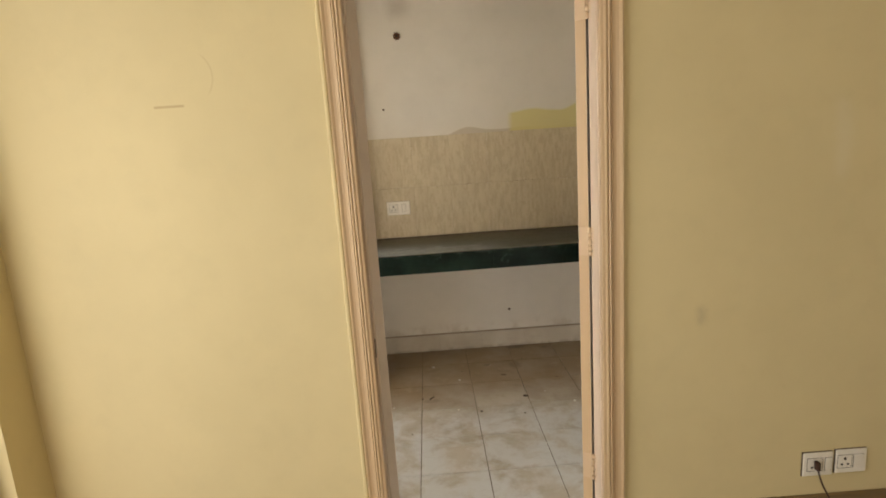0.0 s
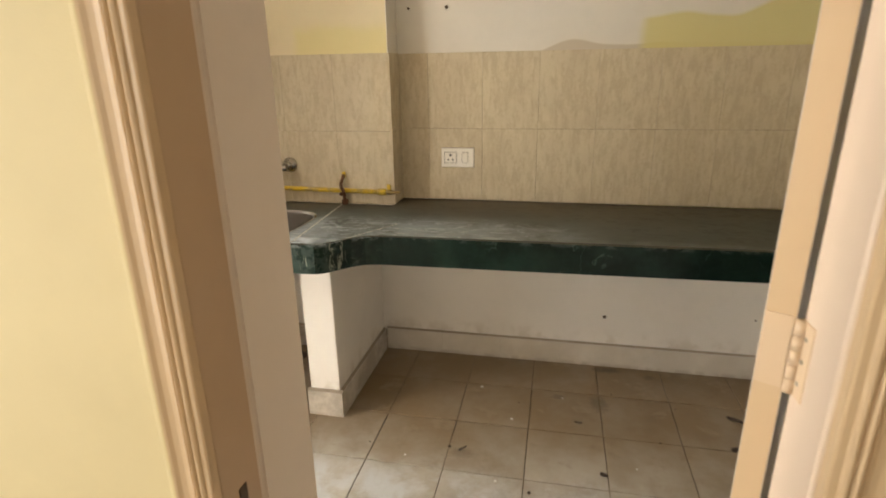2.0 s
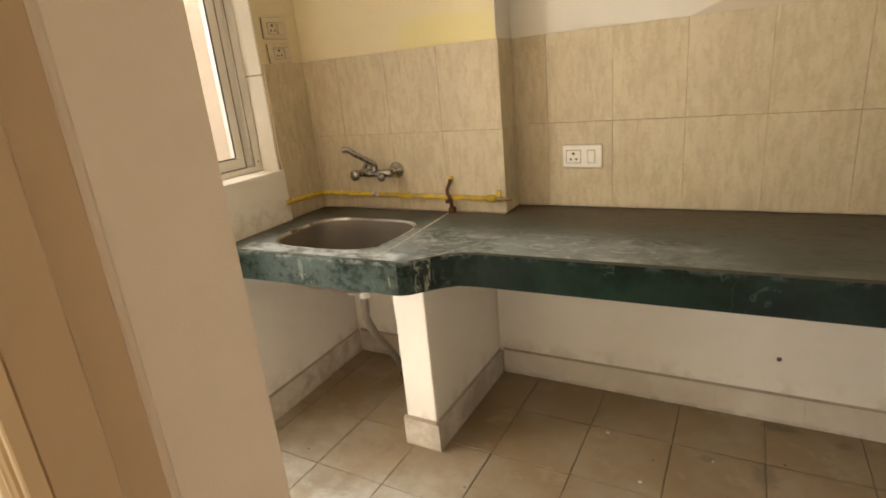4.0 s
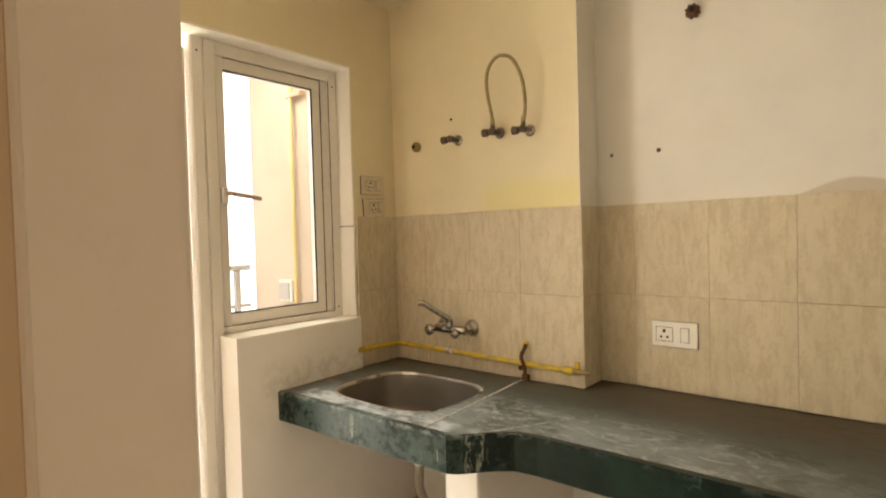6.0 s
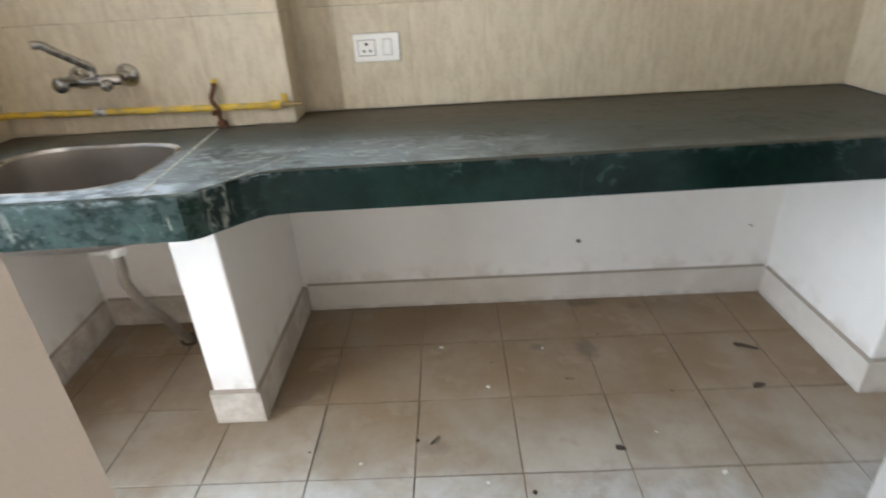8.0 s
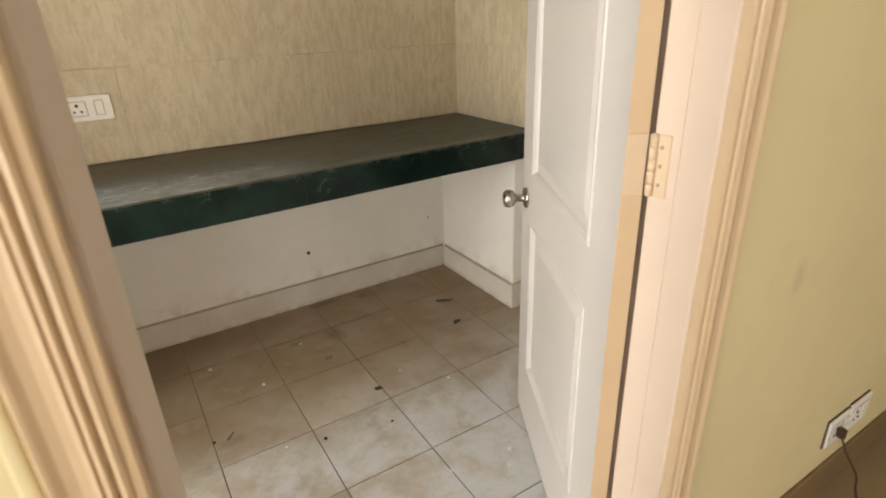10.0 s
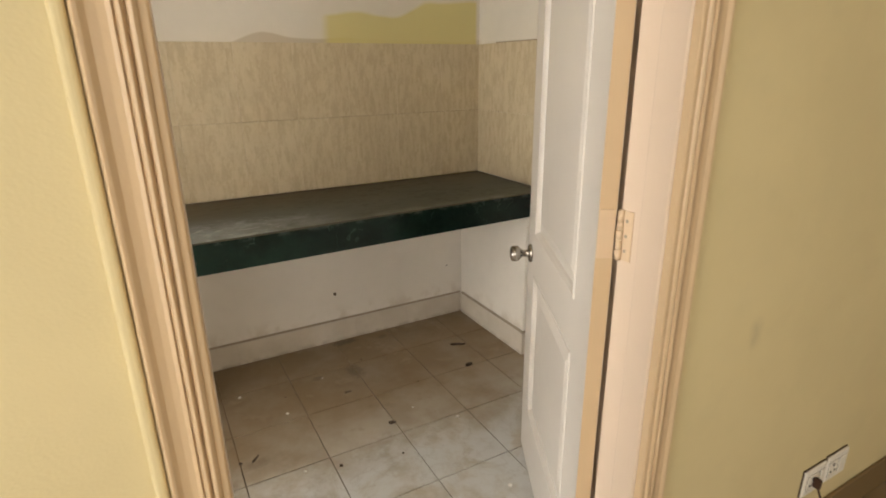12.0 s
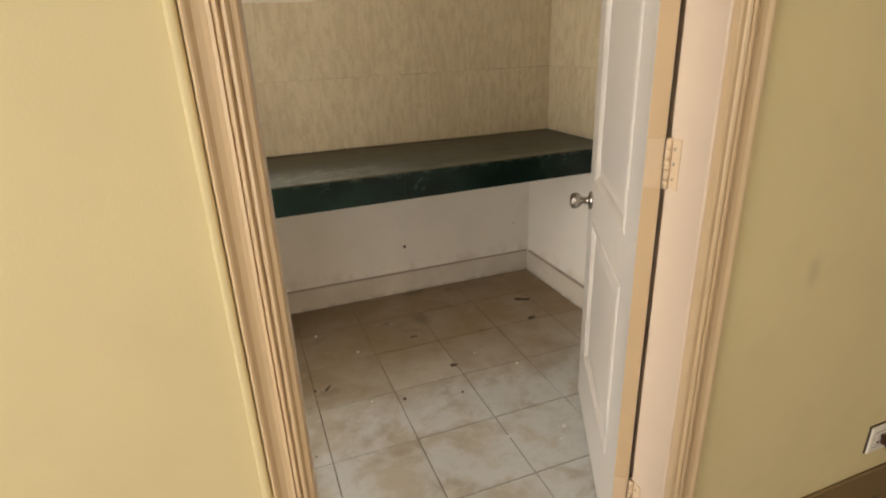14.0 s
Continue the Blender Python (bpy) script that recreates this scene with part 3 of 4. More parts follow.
structure("room_skirting", box(0.462, 3.99, YW - 0.011, YW, 0, 0.115, bevel=0.003), m_skirtbrown, "dark brown painted skirting along the room wall")
structure("trim", box(-0.478, -0.4640, YW - 0.011, YW - 0.0002, 0, 2.13, bevel=0.005, seg=3), m_room, "rounded cream plaster bead beside the door frame")
structure("room_skirting", box(ROOM_L + 0.001, -0.4785, YW - 0.011, YW, 0, 0.115, bevel=0.003), m_skirtbrown, "dark brown painted skirting along the room wall")
structure("ground", box(-60, 60, -60, 60, -12.2, -12.0), m_ground, "hazy ground far below the balcony")

m_haze = bpy.data.materials.new("bright_haze")
m_haze.use_nodes = True
hb = m_haze.node_tree.nodes["Principled BSDF"]
hb.inputs["Base Color"].default_value = (0.9, 0.9, 0.9, 1)
hb.inputs["Emission Color"].default_value = (1.0, 0.985, 0.96, 1)
hb.inputs["Emission Strength"].default_value = 1.6
structure("backdrop", box(-62, -61, -60, 60, -12, 60), m_haze, "bright white hazy sky beyond the balcony")

# balcony outside the kitchen window
balcony = structure("balcony_floor", box(-2.72, -1.87, -3.8, 0.62, -0.15, -0.02), m_ext, "pale balcony floor")
# unseen slab, added to stop the sun from reaching the kitchen window
structure("balcony_roof", box(-2.72, -1.87, -3.8, 0.62, 2.7, 2.85), m_ext, "unseen pale slab over the balcony, added to keep the sun off the window")
structure("balcony_side_wall", box(-2.66, -1.87, 0.60, 0.85, -0.02, 2.7), m_ext, "peach painted balcony side wall")


def door_frame():
    """Timber frame, its architraves on the room side and its fluting."""
    t = thing("door_frame", "peach enamelled timber door frame with fluted architraves round the kitchen door", "door frame", (0, YW, 0))
    flutes = ((0.0, 0.0), (0.002, 0.016), (0.005, 0.0195), (0.009, 0.0188), (0.016, 0.0155), (0.026, 0.0142), (0.034, 0.0152), (0.039, 0.0178), (0.041, 0.0142), (0.0435, 0.0195), (0.047, 0.0218), (0.050, 0.0195), (0.0515, 0.0155), (0.054, 0.0200), (0.058, 0.0218), (0.062, 0.0200), (0.064, 0.0172), (0.072, 0.0172), (0.075, 0.0155), (0.075, 0.0))
    for side, x0, wide in ((1, -0.463, 0.86), (-1, 0.437, 1.0)):
        bm = bmesh.new()
        low = [bm.verts.new((x0 + side * u * wide, YW - v, 0.0)) for u, v in flutes]
        top = [bm.verts.new((x0 + side * u * wide, YW - v, 2.12)) for u, v in flutes]
        n = len(flutes)
        for i in range(n):
            bm.faces.new((low[i], low[(i + 1) % n], top[(i + 1) % n], top[i]))
        bm.faces.new(low)
        bm.faces.new(top)
        away(part("architrave", bm, m_frame, None, "fluted peach architrave"), t)
    bm = bmesh.new()
    low = [bm.verts.new((-0.463, YW - v, 2.12 + 0.075 - u)) for u, v in flutes]
    top = [bm.verts.new((0.437, YW - v, 2.12 + 0.075 - u)) for u, v in flutes]
    for i in range(len(flutes)):
        j = (i + 1) % len(flutes)
        bm.faces.new((low[i], low[j], top[j], top[i]))
    bm.faces.new(low)
    bm.faces.new(top)
    away(part("architrave", bm, m_frame, None), t)
    # jambs with a rebate for the leaf
    bm = bmesh.new()
    add_box(bm, -0.422, -0.408, YW, -0.958, 0, 2.10, bevel=0.003)
    add_box(bm, -0.408, -0.400, YW, -1.008, 0, 2.10, bevel=0.003)
    away(part("jamb", bm, m_framedark, None, "enamelled jamb on the lock side, a darker tan than the architrave"), t)
    bm = bmesh.new()
    add_box(bm, 0.366, 0.385, YW, -0.958, 0, 2.10, bevel=0.003)
    add_box(bm, 0.357, 0.366, YW, -1.012, 0, 2.10, bevel=0.003)
    away(part("jamb", bm, m_jamb, None, "enamelled jamb on the hinge side, paler and pinker than the architrave"), t)
    # added strip: stands in for the shade in the gap beside the leaf
    away(part("inner_trim", box(0.394, 0.440, -0.9590, -0.898, 0, 2.10, bevel=0.003), m_framedark, None, "brown strip added behind the hinges to darken the gap"), t)
    away(part("head", box(-0.408, 0.366, YW, -0.958, 2.08, 2.10, bevel=0.003), m_frame, None), t)
    for z in (0.166, 1.023, 1.796):
        h = away(part("hinge_leaf", box(0.3640, 0.3665, -0.992, -0.9585, z, z + 0.10, bevel=0.0006), m_hinge, None, "painted hinge leaf"), t)
        for k in (0.02, 0.05, 0.08):
            away(part("screw", lathe(((0.0035, 0), (0.003, 0.0012)), (0.3641, -0.977, z + k), (-1, 0, 0), 8), m_dirtline, None, "painted screw"), t)
    away(part("strike_plate", box(-0.4005, -0.398, -1.030, -1.010, 0.735, 0.80, bevel=0.0008), m_dark, None, "dark metal strike plate"), t)
    return t


door_frame()

DOOR_W, DOOR_T, DOOR_H = 0.742, 0.036, 2.04


def panel_door():
    e = thing("panel_door", "white enamelled two-panel door with a round steel knob, standing open into the kitchen", "door")
    T = DOOR_T
    x0, x1 = -DOOR_W, 0.0  # the leaf stands a little off its hinge pins
    panels = ((0.868, 1.93), (0.215, 0.733))
    pl, pr = -0.628, -0.128
    bm = bmesh.new()
    add_box(bm, x0, pl, -T, 0, 0, DOOR_H)
    add_box(bm, pr, x1, -T, 0, 0, DOOR_H)
    for z0, z1 in ((0, 0.215), (0.733, 0.868), (1.93, DOOR_H)):
        add_box(bm, pl, pr, -T, 0, z0, z1)
    leaf = part("leaf_frame", bm, m_doorwhite, e)
    for z0, z1 in panels:
        bm = bmesh.new()
        for y in (-T, 0.0):
            s = 1 if y else -1
            # moulding that slopes in, then the raised field
            rings = ((0.0, 0.0), (0.004, -0.003), (0.009, -0.003), (0.017, 0.004), (0.022, 0.0105), (0.030, 0.0105), (0.058, 0.004))
            prev = None
            for d, dep in rings:
                yy = y + s * dep
                ring = [bm.verts.new(p) for p in ((pl + d, yy, z0 + d), (pr - d, yy, z0 + d), (pr - d, yy, z1 - d), (pl + d, yy, z1 - d))]
                if prev:
                    for i in range(4):
                        bm.faces.new((prev[i], prev[(i + 1) % 4], ring[(i + 1) % 4], ring[i]))
                prev = ring
            bm.faces.new(prev)
        part("panel", bm, m_doorwhite, e, "moulded raised panel")
    part("edge_strip", box(-0.0015, 0.001, -T + 0.001, -0.001, 0.001, DOOR_H - 0.001), m_frame, e, "peach painted hinge edge")
    for y, s in ((-T, -1), (0, 1)):
        k = part("knob", lathe(((0.030, 0.0), (0.031, 0.004), (0.026, 0.009), (0.012, 0.012), (0.0115, 0.030), (0.017, 0.036), (0.0245, 0.044), (0.027, 0.054), (0.0255, 0.064), (0.018, 0.070), (0.006, 0.072)), (-0.687, y, 0.79), (0, s, 0), 28), m_chrome, e, "round brushed steel knob", smooth=True)
    part("latch_plate", box(x0 - 0.0012, x0 + 0.001, -0.030, -0.008, 0.755, 0.825, bevel=0.0004), m_chrome, e, "steel latch plate")
    for z in (0.16, 1.017, 1.79):
        h = part("hinge", box(0.001, 0.0035, -0.034, -0.002, z, z + 0.10, bevel=0.0006), m_hinge, e, "painted butt hinge leaf")
        for k in range(5):
            part("knuckle", lathe(((0.0068, 0.0005), (0.0068, 0.0195)), (0.009, 0.006, z + k * 0.02), (0, 0, 1), 12), m_hinge, h, smooth=True)
    e.matrix_world = Matrix.Translation((0.3605, -0.953, 0.006)) @ Matrix.Rotation(radians(-118.0), 4, "Z")
    return e


panel_door()


def window_unit():
    w = structure("window_1", box(-1.775, -1.71, 0.425, 0.470, 1.057, 2.142, bevel=0.003), m_alu, "white powder-coated aluminium casement window with clear glass")
    def add(name, bm, m=m_alu, label="", up=w):
        return part(name, bm, m, up, label)
    add("window_frame", box(-1.775, -1.71, -0.088, 0.425, 1.057, 1.082, bevel=0.002), label="lower track of the aluminium frame")
    add("window_frame", box(-1.775, -1.71, -0.088, 0.425, 2.095, 2.142, bevel=0.002))
    add("window_frame", box(-1.765, -1.725, 0.392, 0.425, 1.082, 2.095, bevel=0.002))
    add("mullion", box(-1.785, -1.705, -0.135, -0.088, 0.0, 2.142, bevel=0.004), label="full-height white mullion beside the balcony door")
    add("mullion", box(-1.775, -1.700, -0.185, -0.137, 0.0, 2.142, bevel=0.006))
    add("filler", box(-1.775, -1.695, -0.0875, -0.0455, 0.0, 1.056, bevel=0.002), m_sill, "white filler strip")
    s0, s1, z0, z1 = -0.086, 0.388, 1.084, 2.093
    add("sash_rail", box(-1.757, -1.722, s0 + 0.034, s1, z0, z0 + 0.045, bevel=0.003))
    add("sash_rail", box(-1.757, -1.722, s0 + 0.034, s1, z1 - 0.045, z1, bevel=0.003))
    add("sash_stile", box(-1.758, -1.721, s0, s0 + 0.034, z0, z1, bevel=0.003))
    add("sash_stile", box(-1.758, -1.721, s1 - 0.042, s1, z0 + 0.044, z1 - 0.044, bevel=0.003))
    g = bmesh.new()
    a, b, c, d = s0 + 0.033, s1 - 0.041, z0 + 0.044, z1 - 0.044
    add_box(g, -1.726, -1.7225, b - 0.006, b, c, d)
    add_box(g, -1.726, -1.7225, a, b - 0.006, c, c + 0.005)
    add_box(g, -1.726, -1.7225, a, b - 0.006, d - 0.005, d)
    add("gasket", g, m_gasket, "black rubber gasket round the glass")
    pane = add("pane", box(-1.742, -1.738, a, b, c, d), m_glass, "clear glass pane")
    pane.visible_shadow = False
    for x0, x1, y0, y1, q0, q1 in ((-1.7235, -1.7215, s1 - 0.0005, s1 + 0.0035, z0, z1), (-1.7235, -1.7215, s0 + 0.034, s1, z0 - 0.0025, z0 + 0.0005), (-1.7235, -1.7215, s0 + 0.034, s1, z1 - 0.0005, z1 + 0.0025), (-1.7105, -1.7088, 0.4235, 0.4265, 1.082, 2.095)):
        add("track_gap", box(x0, x1, y0, y1, q0, q1), m_dark, "dark line along the frame gap")
    h = add("handle", box(-1.721, -1.700, -0.081, -0.058, 1.545, 1.605, bevel=0.003), m_alu, "pink-brown plastic window handle")
    bm = bmesh.new()
    add_tube(bm, [(-1.700, -0.070, 1.583), (-1.690, -0.050, 1.582), (-1.688, 0.02, 1.573), (-1.688, 0.068, 1.566)], 0.0085, 8)
    part("lever", bm, m_pink, h, "pinkish lever")
    for y, z in ((0.448, 2.075), (0.448, 1.10), (-0.160, 2.09)):
        part("screw", lathe(((0.004, 0), (0.004, 0.0015)), (-1.710 if y > 0 else -1.700, y, z), (1, 0, 0), 10), m_dark, w)
    return w


window_unit()


def balcony_door():
    w = structure("door_2", box(-1.775, -1.72, -0.80, -0.757, 0, 2.142, bevel=0.003), m_alu, "white aluminium balcony door with glass")
    for y0, y1, z0, z1 in ((-0.753, -0.70, 0.03, 2.10), (-0.245, -0.192, 0.03, 2.10), (-0.70, -0.245, 0.03, 0.12), (-0.70, -0.245, 0.95, 1.03), (-0.70, -0.245, 2.02, 2.10)):
        part("door_rail", box(-1.765, -1.725, y0, y1, z0, z1, bevel=0.003), m_alu, w)
    for z0, z1 in ((0.12, 0.95), (1.03, 2.02)):
        p = part("pane", box(-1.748, -1.744, -0.70, -0.245, z0, z1), m_glass, w, "clear glass pane")
        p.visible_shadow = False
    part("threshold", box(-1.80, -1.68, -0.757, -0.187, 0.0, 0.02, bevel=0.003), m_alu, w)
    return w


balcony_door()

# white frame of the room's balcony opening
w = structure("window_2", box(ROOM_L - 0.12, ROOM_L - 0.05, -1.275, -1.222, 0, 2.298, bevel=0.004), m_alu, "white aluminium frame of the room's balcony opening")
part("window_frame", box(ROOM_L - 0.12, ROOM_L - 0.05, -3.748, -3.70, 0, 2.298, bevel=0.004), m_alu, w)
part("window_frame", box(ROOM_L - 0.12, ROOM_L - 0.05, -3.70, -1.275, 2.25, 2.298, bevel=0.004), m_alu, w)
part("window_frame", box(ROOM_L - 0.12, ROOM_L - 0.05, -3.70, -1.275, 0.0, 0.05, bevel=0.004), m_alu, w)


def railing():
    t = thing("balcony_railing", "white metal balcony railing with square balusters", "railing", (-2.69, -1.6, -0.02))
    away(part("top_rail", box(-2.71, -2.67, -3.7, 0.58, 1.235, 1.265, bevel=0.004), m_rail, None), t)
    away(part("mid_rail", box(-2.70, -2.68, -3.7, 0.58, 1.02, 1.04, bevel=0.003), m_rail, None), t)
    away(part("bottom_rail", box(-2.70, -2.68, -3.7, 0.58, 0.08, 0.10, bevel=0.003), m_rail, None), t)
    y = 0.50
    while y > -3.6:
        away(part("post", box(-2.705, -2.675, y - 0.015, y + 0.015, -0.02, 1.235, bevel=0.003), m_rail, None), t)
        y -= 0.42
    return t


railing()


def outside_pipe():
    t = thing("gas_riser_pipe", "yellow painted vertical gas pipe on the peach balcony wall", "pipe", (-2.22, 0.575, 0))
    away(part("riser", tube([(-2.22, 0.575, -0.02), (-2.22, 0.575, 2.70)], 0.011, 12), m_gasout, None, smooth=True), t)
    away(part("clip", box(-2.25, -2.12, 0.560, 0.600, 2.14, 2.165, bevel=0.003), m_pink, None, "orange-pink pipe clip"), t)
    return t


outside_pipe()
t = thing("outdoor_socket_box", "white weatherproof socket box on the balcony wall", "socket", (-2.31, 0.60, 1.12))
away(part("box", box(-2.37, -2.25, 0.565, 0.600, 1.07, 1.19, bevel=0.006), m_pvc, None), t)
away(part("cover", box(-2.355, -2.265, 0.556, 0.5655, 1.085, 1.175, bevel=0.003), m_rail, None), t)

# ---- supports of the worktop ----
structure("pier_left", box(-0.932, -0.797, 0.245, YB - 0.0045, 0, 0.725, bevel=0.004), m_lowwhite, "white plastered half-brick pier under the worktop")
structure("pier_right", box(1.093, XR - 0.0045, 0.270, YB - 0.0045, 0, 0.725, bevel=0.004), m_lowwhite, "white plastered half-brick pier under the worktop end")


# ---- worktop ----
def loop_super(cx, cy, a, b, n=3.6, count=56, turn=0.0):
    out = []
    for i in range(count):
        t = 2 * math.pi * i / count
        c, s = math.cos(t), math.sin(t)
        x = a * math.copysign(abs(c) ** (2 / n), c)
        y = b * math.copysign(abs(s) ** (2 / n), s)
        out.append((cx + x * math.cos(turn) - y * math.sin(turn), cy + x * math.sin(turn) + y * math.cos(turn)))
    return out


SINK = (-1.192, 0.350, 0.256, 0.203)
worktop = thing("kitchen_worktop", "L-stepped dark green marble worktop, dusty and scuffed white near the sink", "worktop", (-0.2, 0.5, 0.74))
front_edge = [(-1.613, 0.044), (-1.50, 0.050), (-0.775, 0.074), (-0.748, 0.086), (-0.672, 0.172), (-0.628, 0.202), (-0.560, 0.214), (0.0, 0.224), (0.6, 0.240), (1.206, 0.256)]
outline = front_edge + [(1.206, 0.875), (-0.669, 0.875), (-0.669, 0.717), (-1.613, 0.717)]
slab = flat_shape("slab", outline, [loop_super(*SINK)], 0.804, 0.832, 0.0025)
away(part("slab", slab, m_top, None, "dusty grey-green polished marble top with a bluish sheen painted in"), worktop)
bm = bmesh.new()
inner = [(x, y + 0.022) for x, y in front_edge]
outer = [(x, y - 0.003 + 0.0015 * math.sin(9 * i)) for i, (x, y) in enumerate(front_edge)]
rows = []
for (x, y), (u, v) in zip(outer, inner):
    rows.append([bm.verts.new(p) for p in ((x, y, 0.724), (x, y, 0.8335), (u, v, 0.8335), (u, v, 0.724))])
for p, q in zip(rows, rows[1:]):
    for i in range(4):
        bm.faces.new((p[i], p[(i + 1) % 4], q[(i + 1) % 4], q[i]))
bm.faces.new(rows[0])
bm.faces.new(rows[-1])
bmesh.ops.bevel(bm, geom=[e for e in bm.edges if all(v.co.z > 0.83 for v in e.verts) and abs(e.verts[0].co.x - e.verts[1].co.x) > 0.01], offset=0.003, segments=2, affect="EDGES")
away(part("edge_band", bm, m_front, None, "dark green marble edge band with chipped pale arris"), worktop)
away(part("under_slab", box(-0.85, 1.206, 0.30, 0.82, 0.742, 0.800), m_dirtline, None, "rough grey concrete underside"), worktop)
# scuffed plaster bits under the front end
bm = bmesh.new()
rnd = random.Random(5)
for k in range(9):
    x = 1.05 + 0.02 * k
    add_box(bm, x, x + 0.018, 0.257, 0.27, 0.714 - 0.006 * rnd.random(), 0.725, bevel=0.002)
away(part("mortar_edge", bm, m_lowwhite, None, "ragged white mortar at the end"), worktop)
bm = bmesh.new()
for k, (y, z, q) in enumerate(((0.052, 0.800, 0.010), (0.050, 0.772, 0.008), (0.054, 0.826, 0.009), (0.056, 0.744, 0.006))):
    add_box(bm, -1.612, -1.598 + 0.003 * (k % 2), y - q, y, z - q, z + q, bevel=0.003)
away(part("mortar_edge", bm, m_lowwhite, None), worktop)
# caulk lines round the sink slab and towards the corner
bm = bmesh.new()
for (x0, y0), (x1, y1), wd in (((-0.872, 0.080), (-0.915, 0.70), 0.0032), ((-0.70, 0.16), (-0.56, 0.40), 0.0014)):
    d = Vector((x1 - x0, y1 - y0, 0)).normalized()
    s = Vector((-d.y, d.x, 0)) * wd
    ps = [Vector((x0, y0, 0.8322)) - s, Vector((x1, y1, 0.8322)) - s, Vector((x1, y1, 0.8322)) + s, Vector((x0, y0, 0.8322)) + s]
    lo = [bm.verts.new(p) for p in ps]
    hi = [bm.verts.new(p + Vector((0, 0, 0.0012))) for p in ps]
    bm.faces.new(lo)
    bm.faces.new(hi)
    for i in range(4):
        bm.faces.new((lo[i], lo[(i + 1) % 4], hi[(i + 1) % 4], hi[i]))
away(part("joint", bm, m_caulk, None, "whitish filled joint"), worktop)


def sink():
    t = thing("kitchen_sink", "dull stainless steel single-bowl sink set into the green marble worktop", "sink", (SINK[0], SINK[1], 0.66))
    cx, cy, a, b = SINK
    for name, m, levels in (("rim", m_steel, ((0.005, 0.8326), (0.004, 0.8340), (0.000, 0.8342), (-0.004, 0.8315), (-0.006, 0.824))),
                            ("bowl", m_bowl, ((-0.006, 0.824), (-0.010, 0.79), (-0.016, 0.70), (-0.024, 0.665), (-0.045, 0.645), (-0.08, 0.637), (-0.13, 0.634), (-0.165, 0.633)))):
        bm = bmesh.new()
        prev = None
        for d, z in levels:
            ring = [bm.verts.new((x, y, z)) for x, y in loop_super(cx, cy, a + d, b + d, 3.6 if d > -0.03 else 2.8)]
            if prev:
                for i in range(len(ring)):
                    bm.faces.new((prev[i], prev[(i + 1) % len(ring)], ring[(i + 1) % len(ring)], ring[i]))
            prev = ring
        if name == "bowl":
            bm.faces.new(prev)
        away(part(name, bm, m, None, "worn rim, brightened for its highlight" if name == "rim" else "dull bowl, darkened for the dark walls it reflects", smooth=True), t)
    away(part("drain_strainer", lathe(((0.038, 0.0), (0.040, 0.003), (0.028, 0.004), (0.024, 0.001), (0.004, 0.002)), (cx, cy, 0.6335)), m_chrome, None, "steel waste strainer"), t)
    away(part("waste_coupling", lathe(((0.030, 0.0), (0.030, 0.03), (0.045, 0.035), (0.045, 0.055)), (cx, cy, 0.575)), m_pvc, None, "white plastic waste coupling", smooth=True), t)
    return t


sink()
t = thing("drain_hose", "grey flexible drain hose hanging from the sink down to the floor", "hose", (-1.2, 0.5, 0.0))
away(part("nut", lathe(((0.024, 0), (0.026, 0.01), (0.026, 0.035), (0.020, 0.045)), (-1.166, 0.372, 0.55), n=12), m_pvc, None, "white nut"), t)
away(part("tube", tube(smooth_line([(-1.166, 0.372, 0.56), (-1.172, 0.375, 0.50), (-1.192, 0.40, 0.43), (-1.213, 0.48, 0.31), (-1.215, 0.58, 0.17), (-1.222, 0.66, 0.04), (-1.224, 0.69, 0.004)], 9), 0.0165, 12, 0.05), m_greyhose, None, smooth=True), t)
t = thing("floor_drain", "dark round floor drain under the sink", "drain", (-1.224, 0.70, 0.0))
away(part("grate", lathe(((0.045, 0.0), (0.045, 0.003), (0.040, 0.005), (0.02, 0.004)), (-1.224, 0.70, 0.0005)), m_dark, None), t)


# ---- fittings ----
def wall_mixer():
    t = thing("sink_mixer_tap", "worn chrome wall mixer tap with raised spout above the sink", "tap", (-1.24, YC, 1.0))
    def add(n, bm, m=m_chrome, label=""):
        return away(part(n, bm, m, None, label, smooth=True), t)
    y0 = YC
    for x in (-1.168, -1.318):
        add("wall_flange", lathe(((0.036, 0), (0.035, 0.006), (0.022, 0.016), (0.015, 0.020), (0.015, 0.050)), (x, y0, 1.010), (0, -1, 0), 24), label="round chrome wall flange")
    b = add("body", lathe(((0.012, 0), (0.017, 0.006), (0.017, 0.172), (0.012, 0.178)), (-1.332, y0 - 0.058, 1.006), (1, 0, 0), 20), label="horizontal chrome body")
    add("handle", lathe(((0.012, 0), (0.013, 0.018), (0.023, 0.022), (0.024, 0.040), (0.018, 0.046)), (-1.322, y0 - 0.060, 1.004), (-0.25, -0.97, -0.05), 16), label="fluted chrome handle")
    add("handle", lathe(((0.011, 0), (0.012, 0.012), (0.018, 0.016), (0.018, 0.030), (0.012, 0.036)), (-1.198, y0 - 0.062, 0.998), (0.15, -0.97, -0.2), 16))
    add("spout", tube(smooth_line([(-1.245, y0 - 0.058, 1.015), (-1.243, y0 - 0.060, 1.045), (-1.262, y0 - 0.085, 1.068), (-1.288, y0 - 0.125, 1.100), (-1.306, y0 - 0.150, 1.122), (-1.322, y0 - 0.166, 1.124)], 8), 0.0120, 14), label="raised chrome spout")
    return t


wall_mixer()


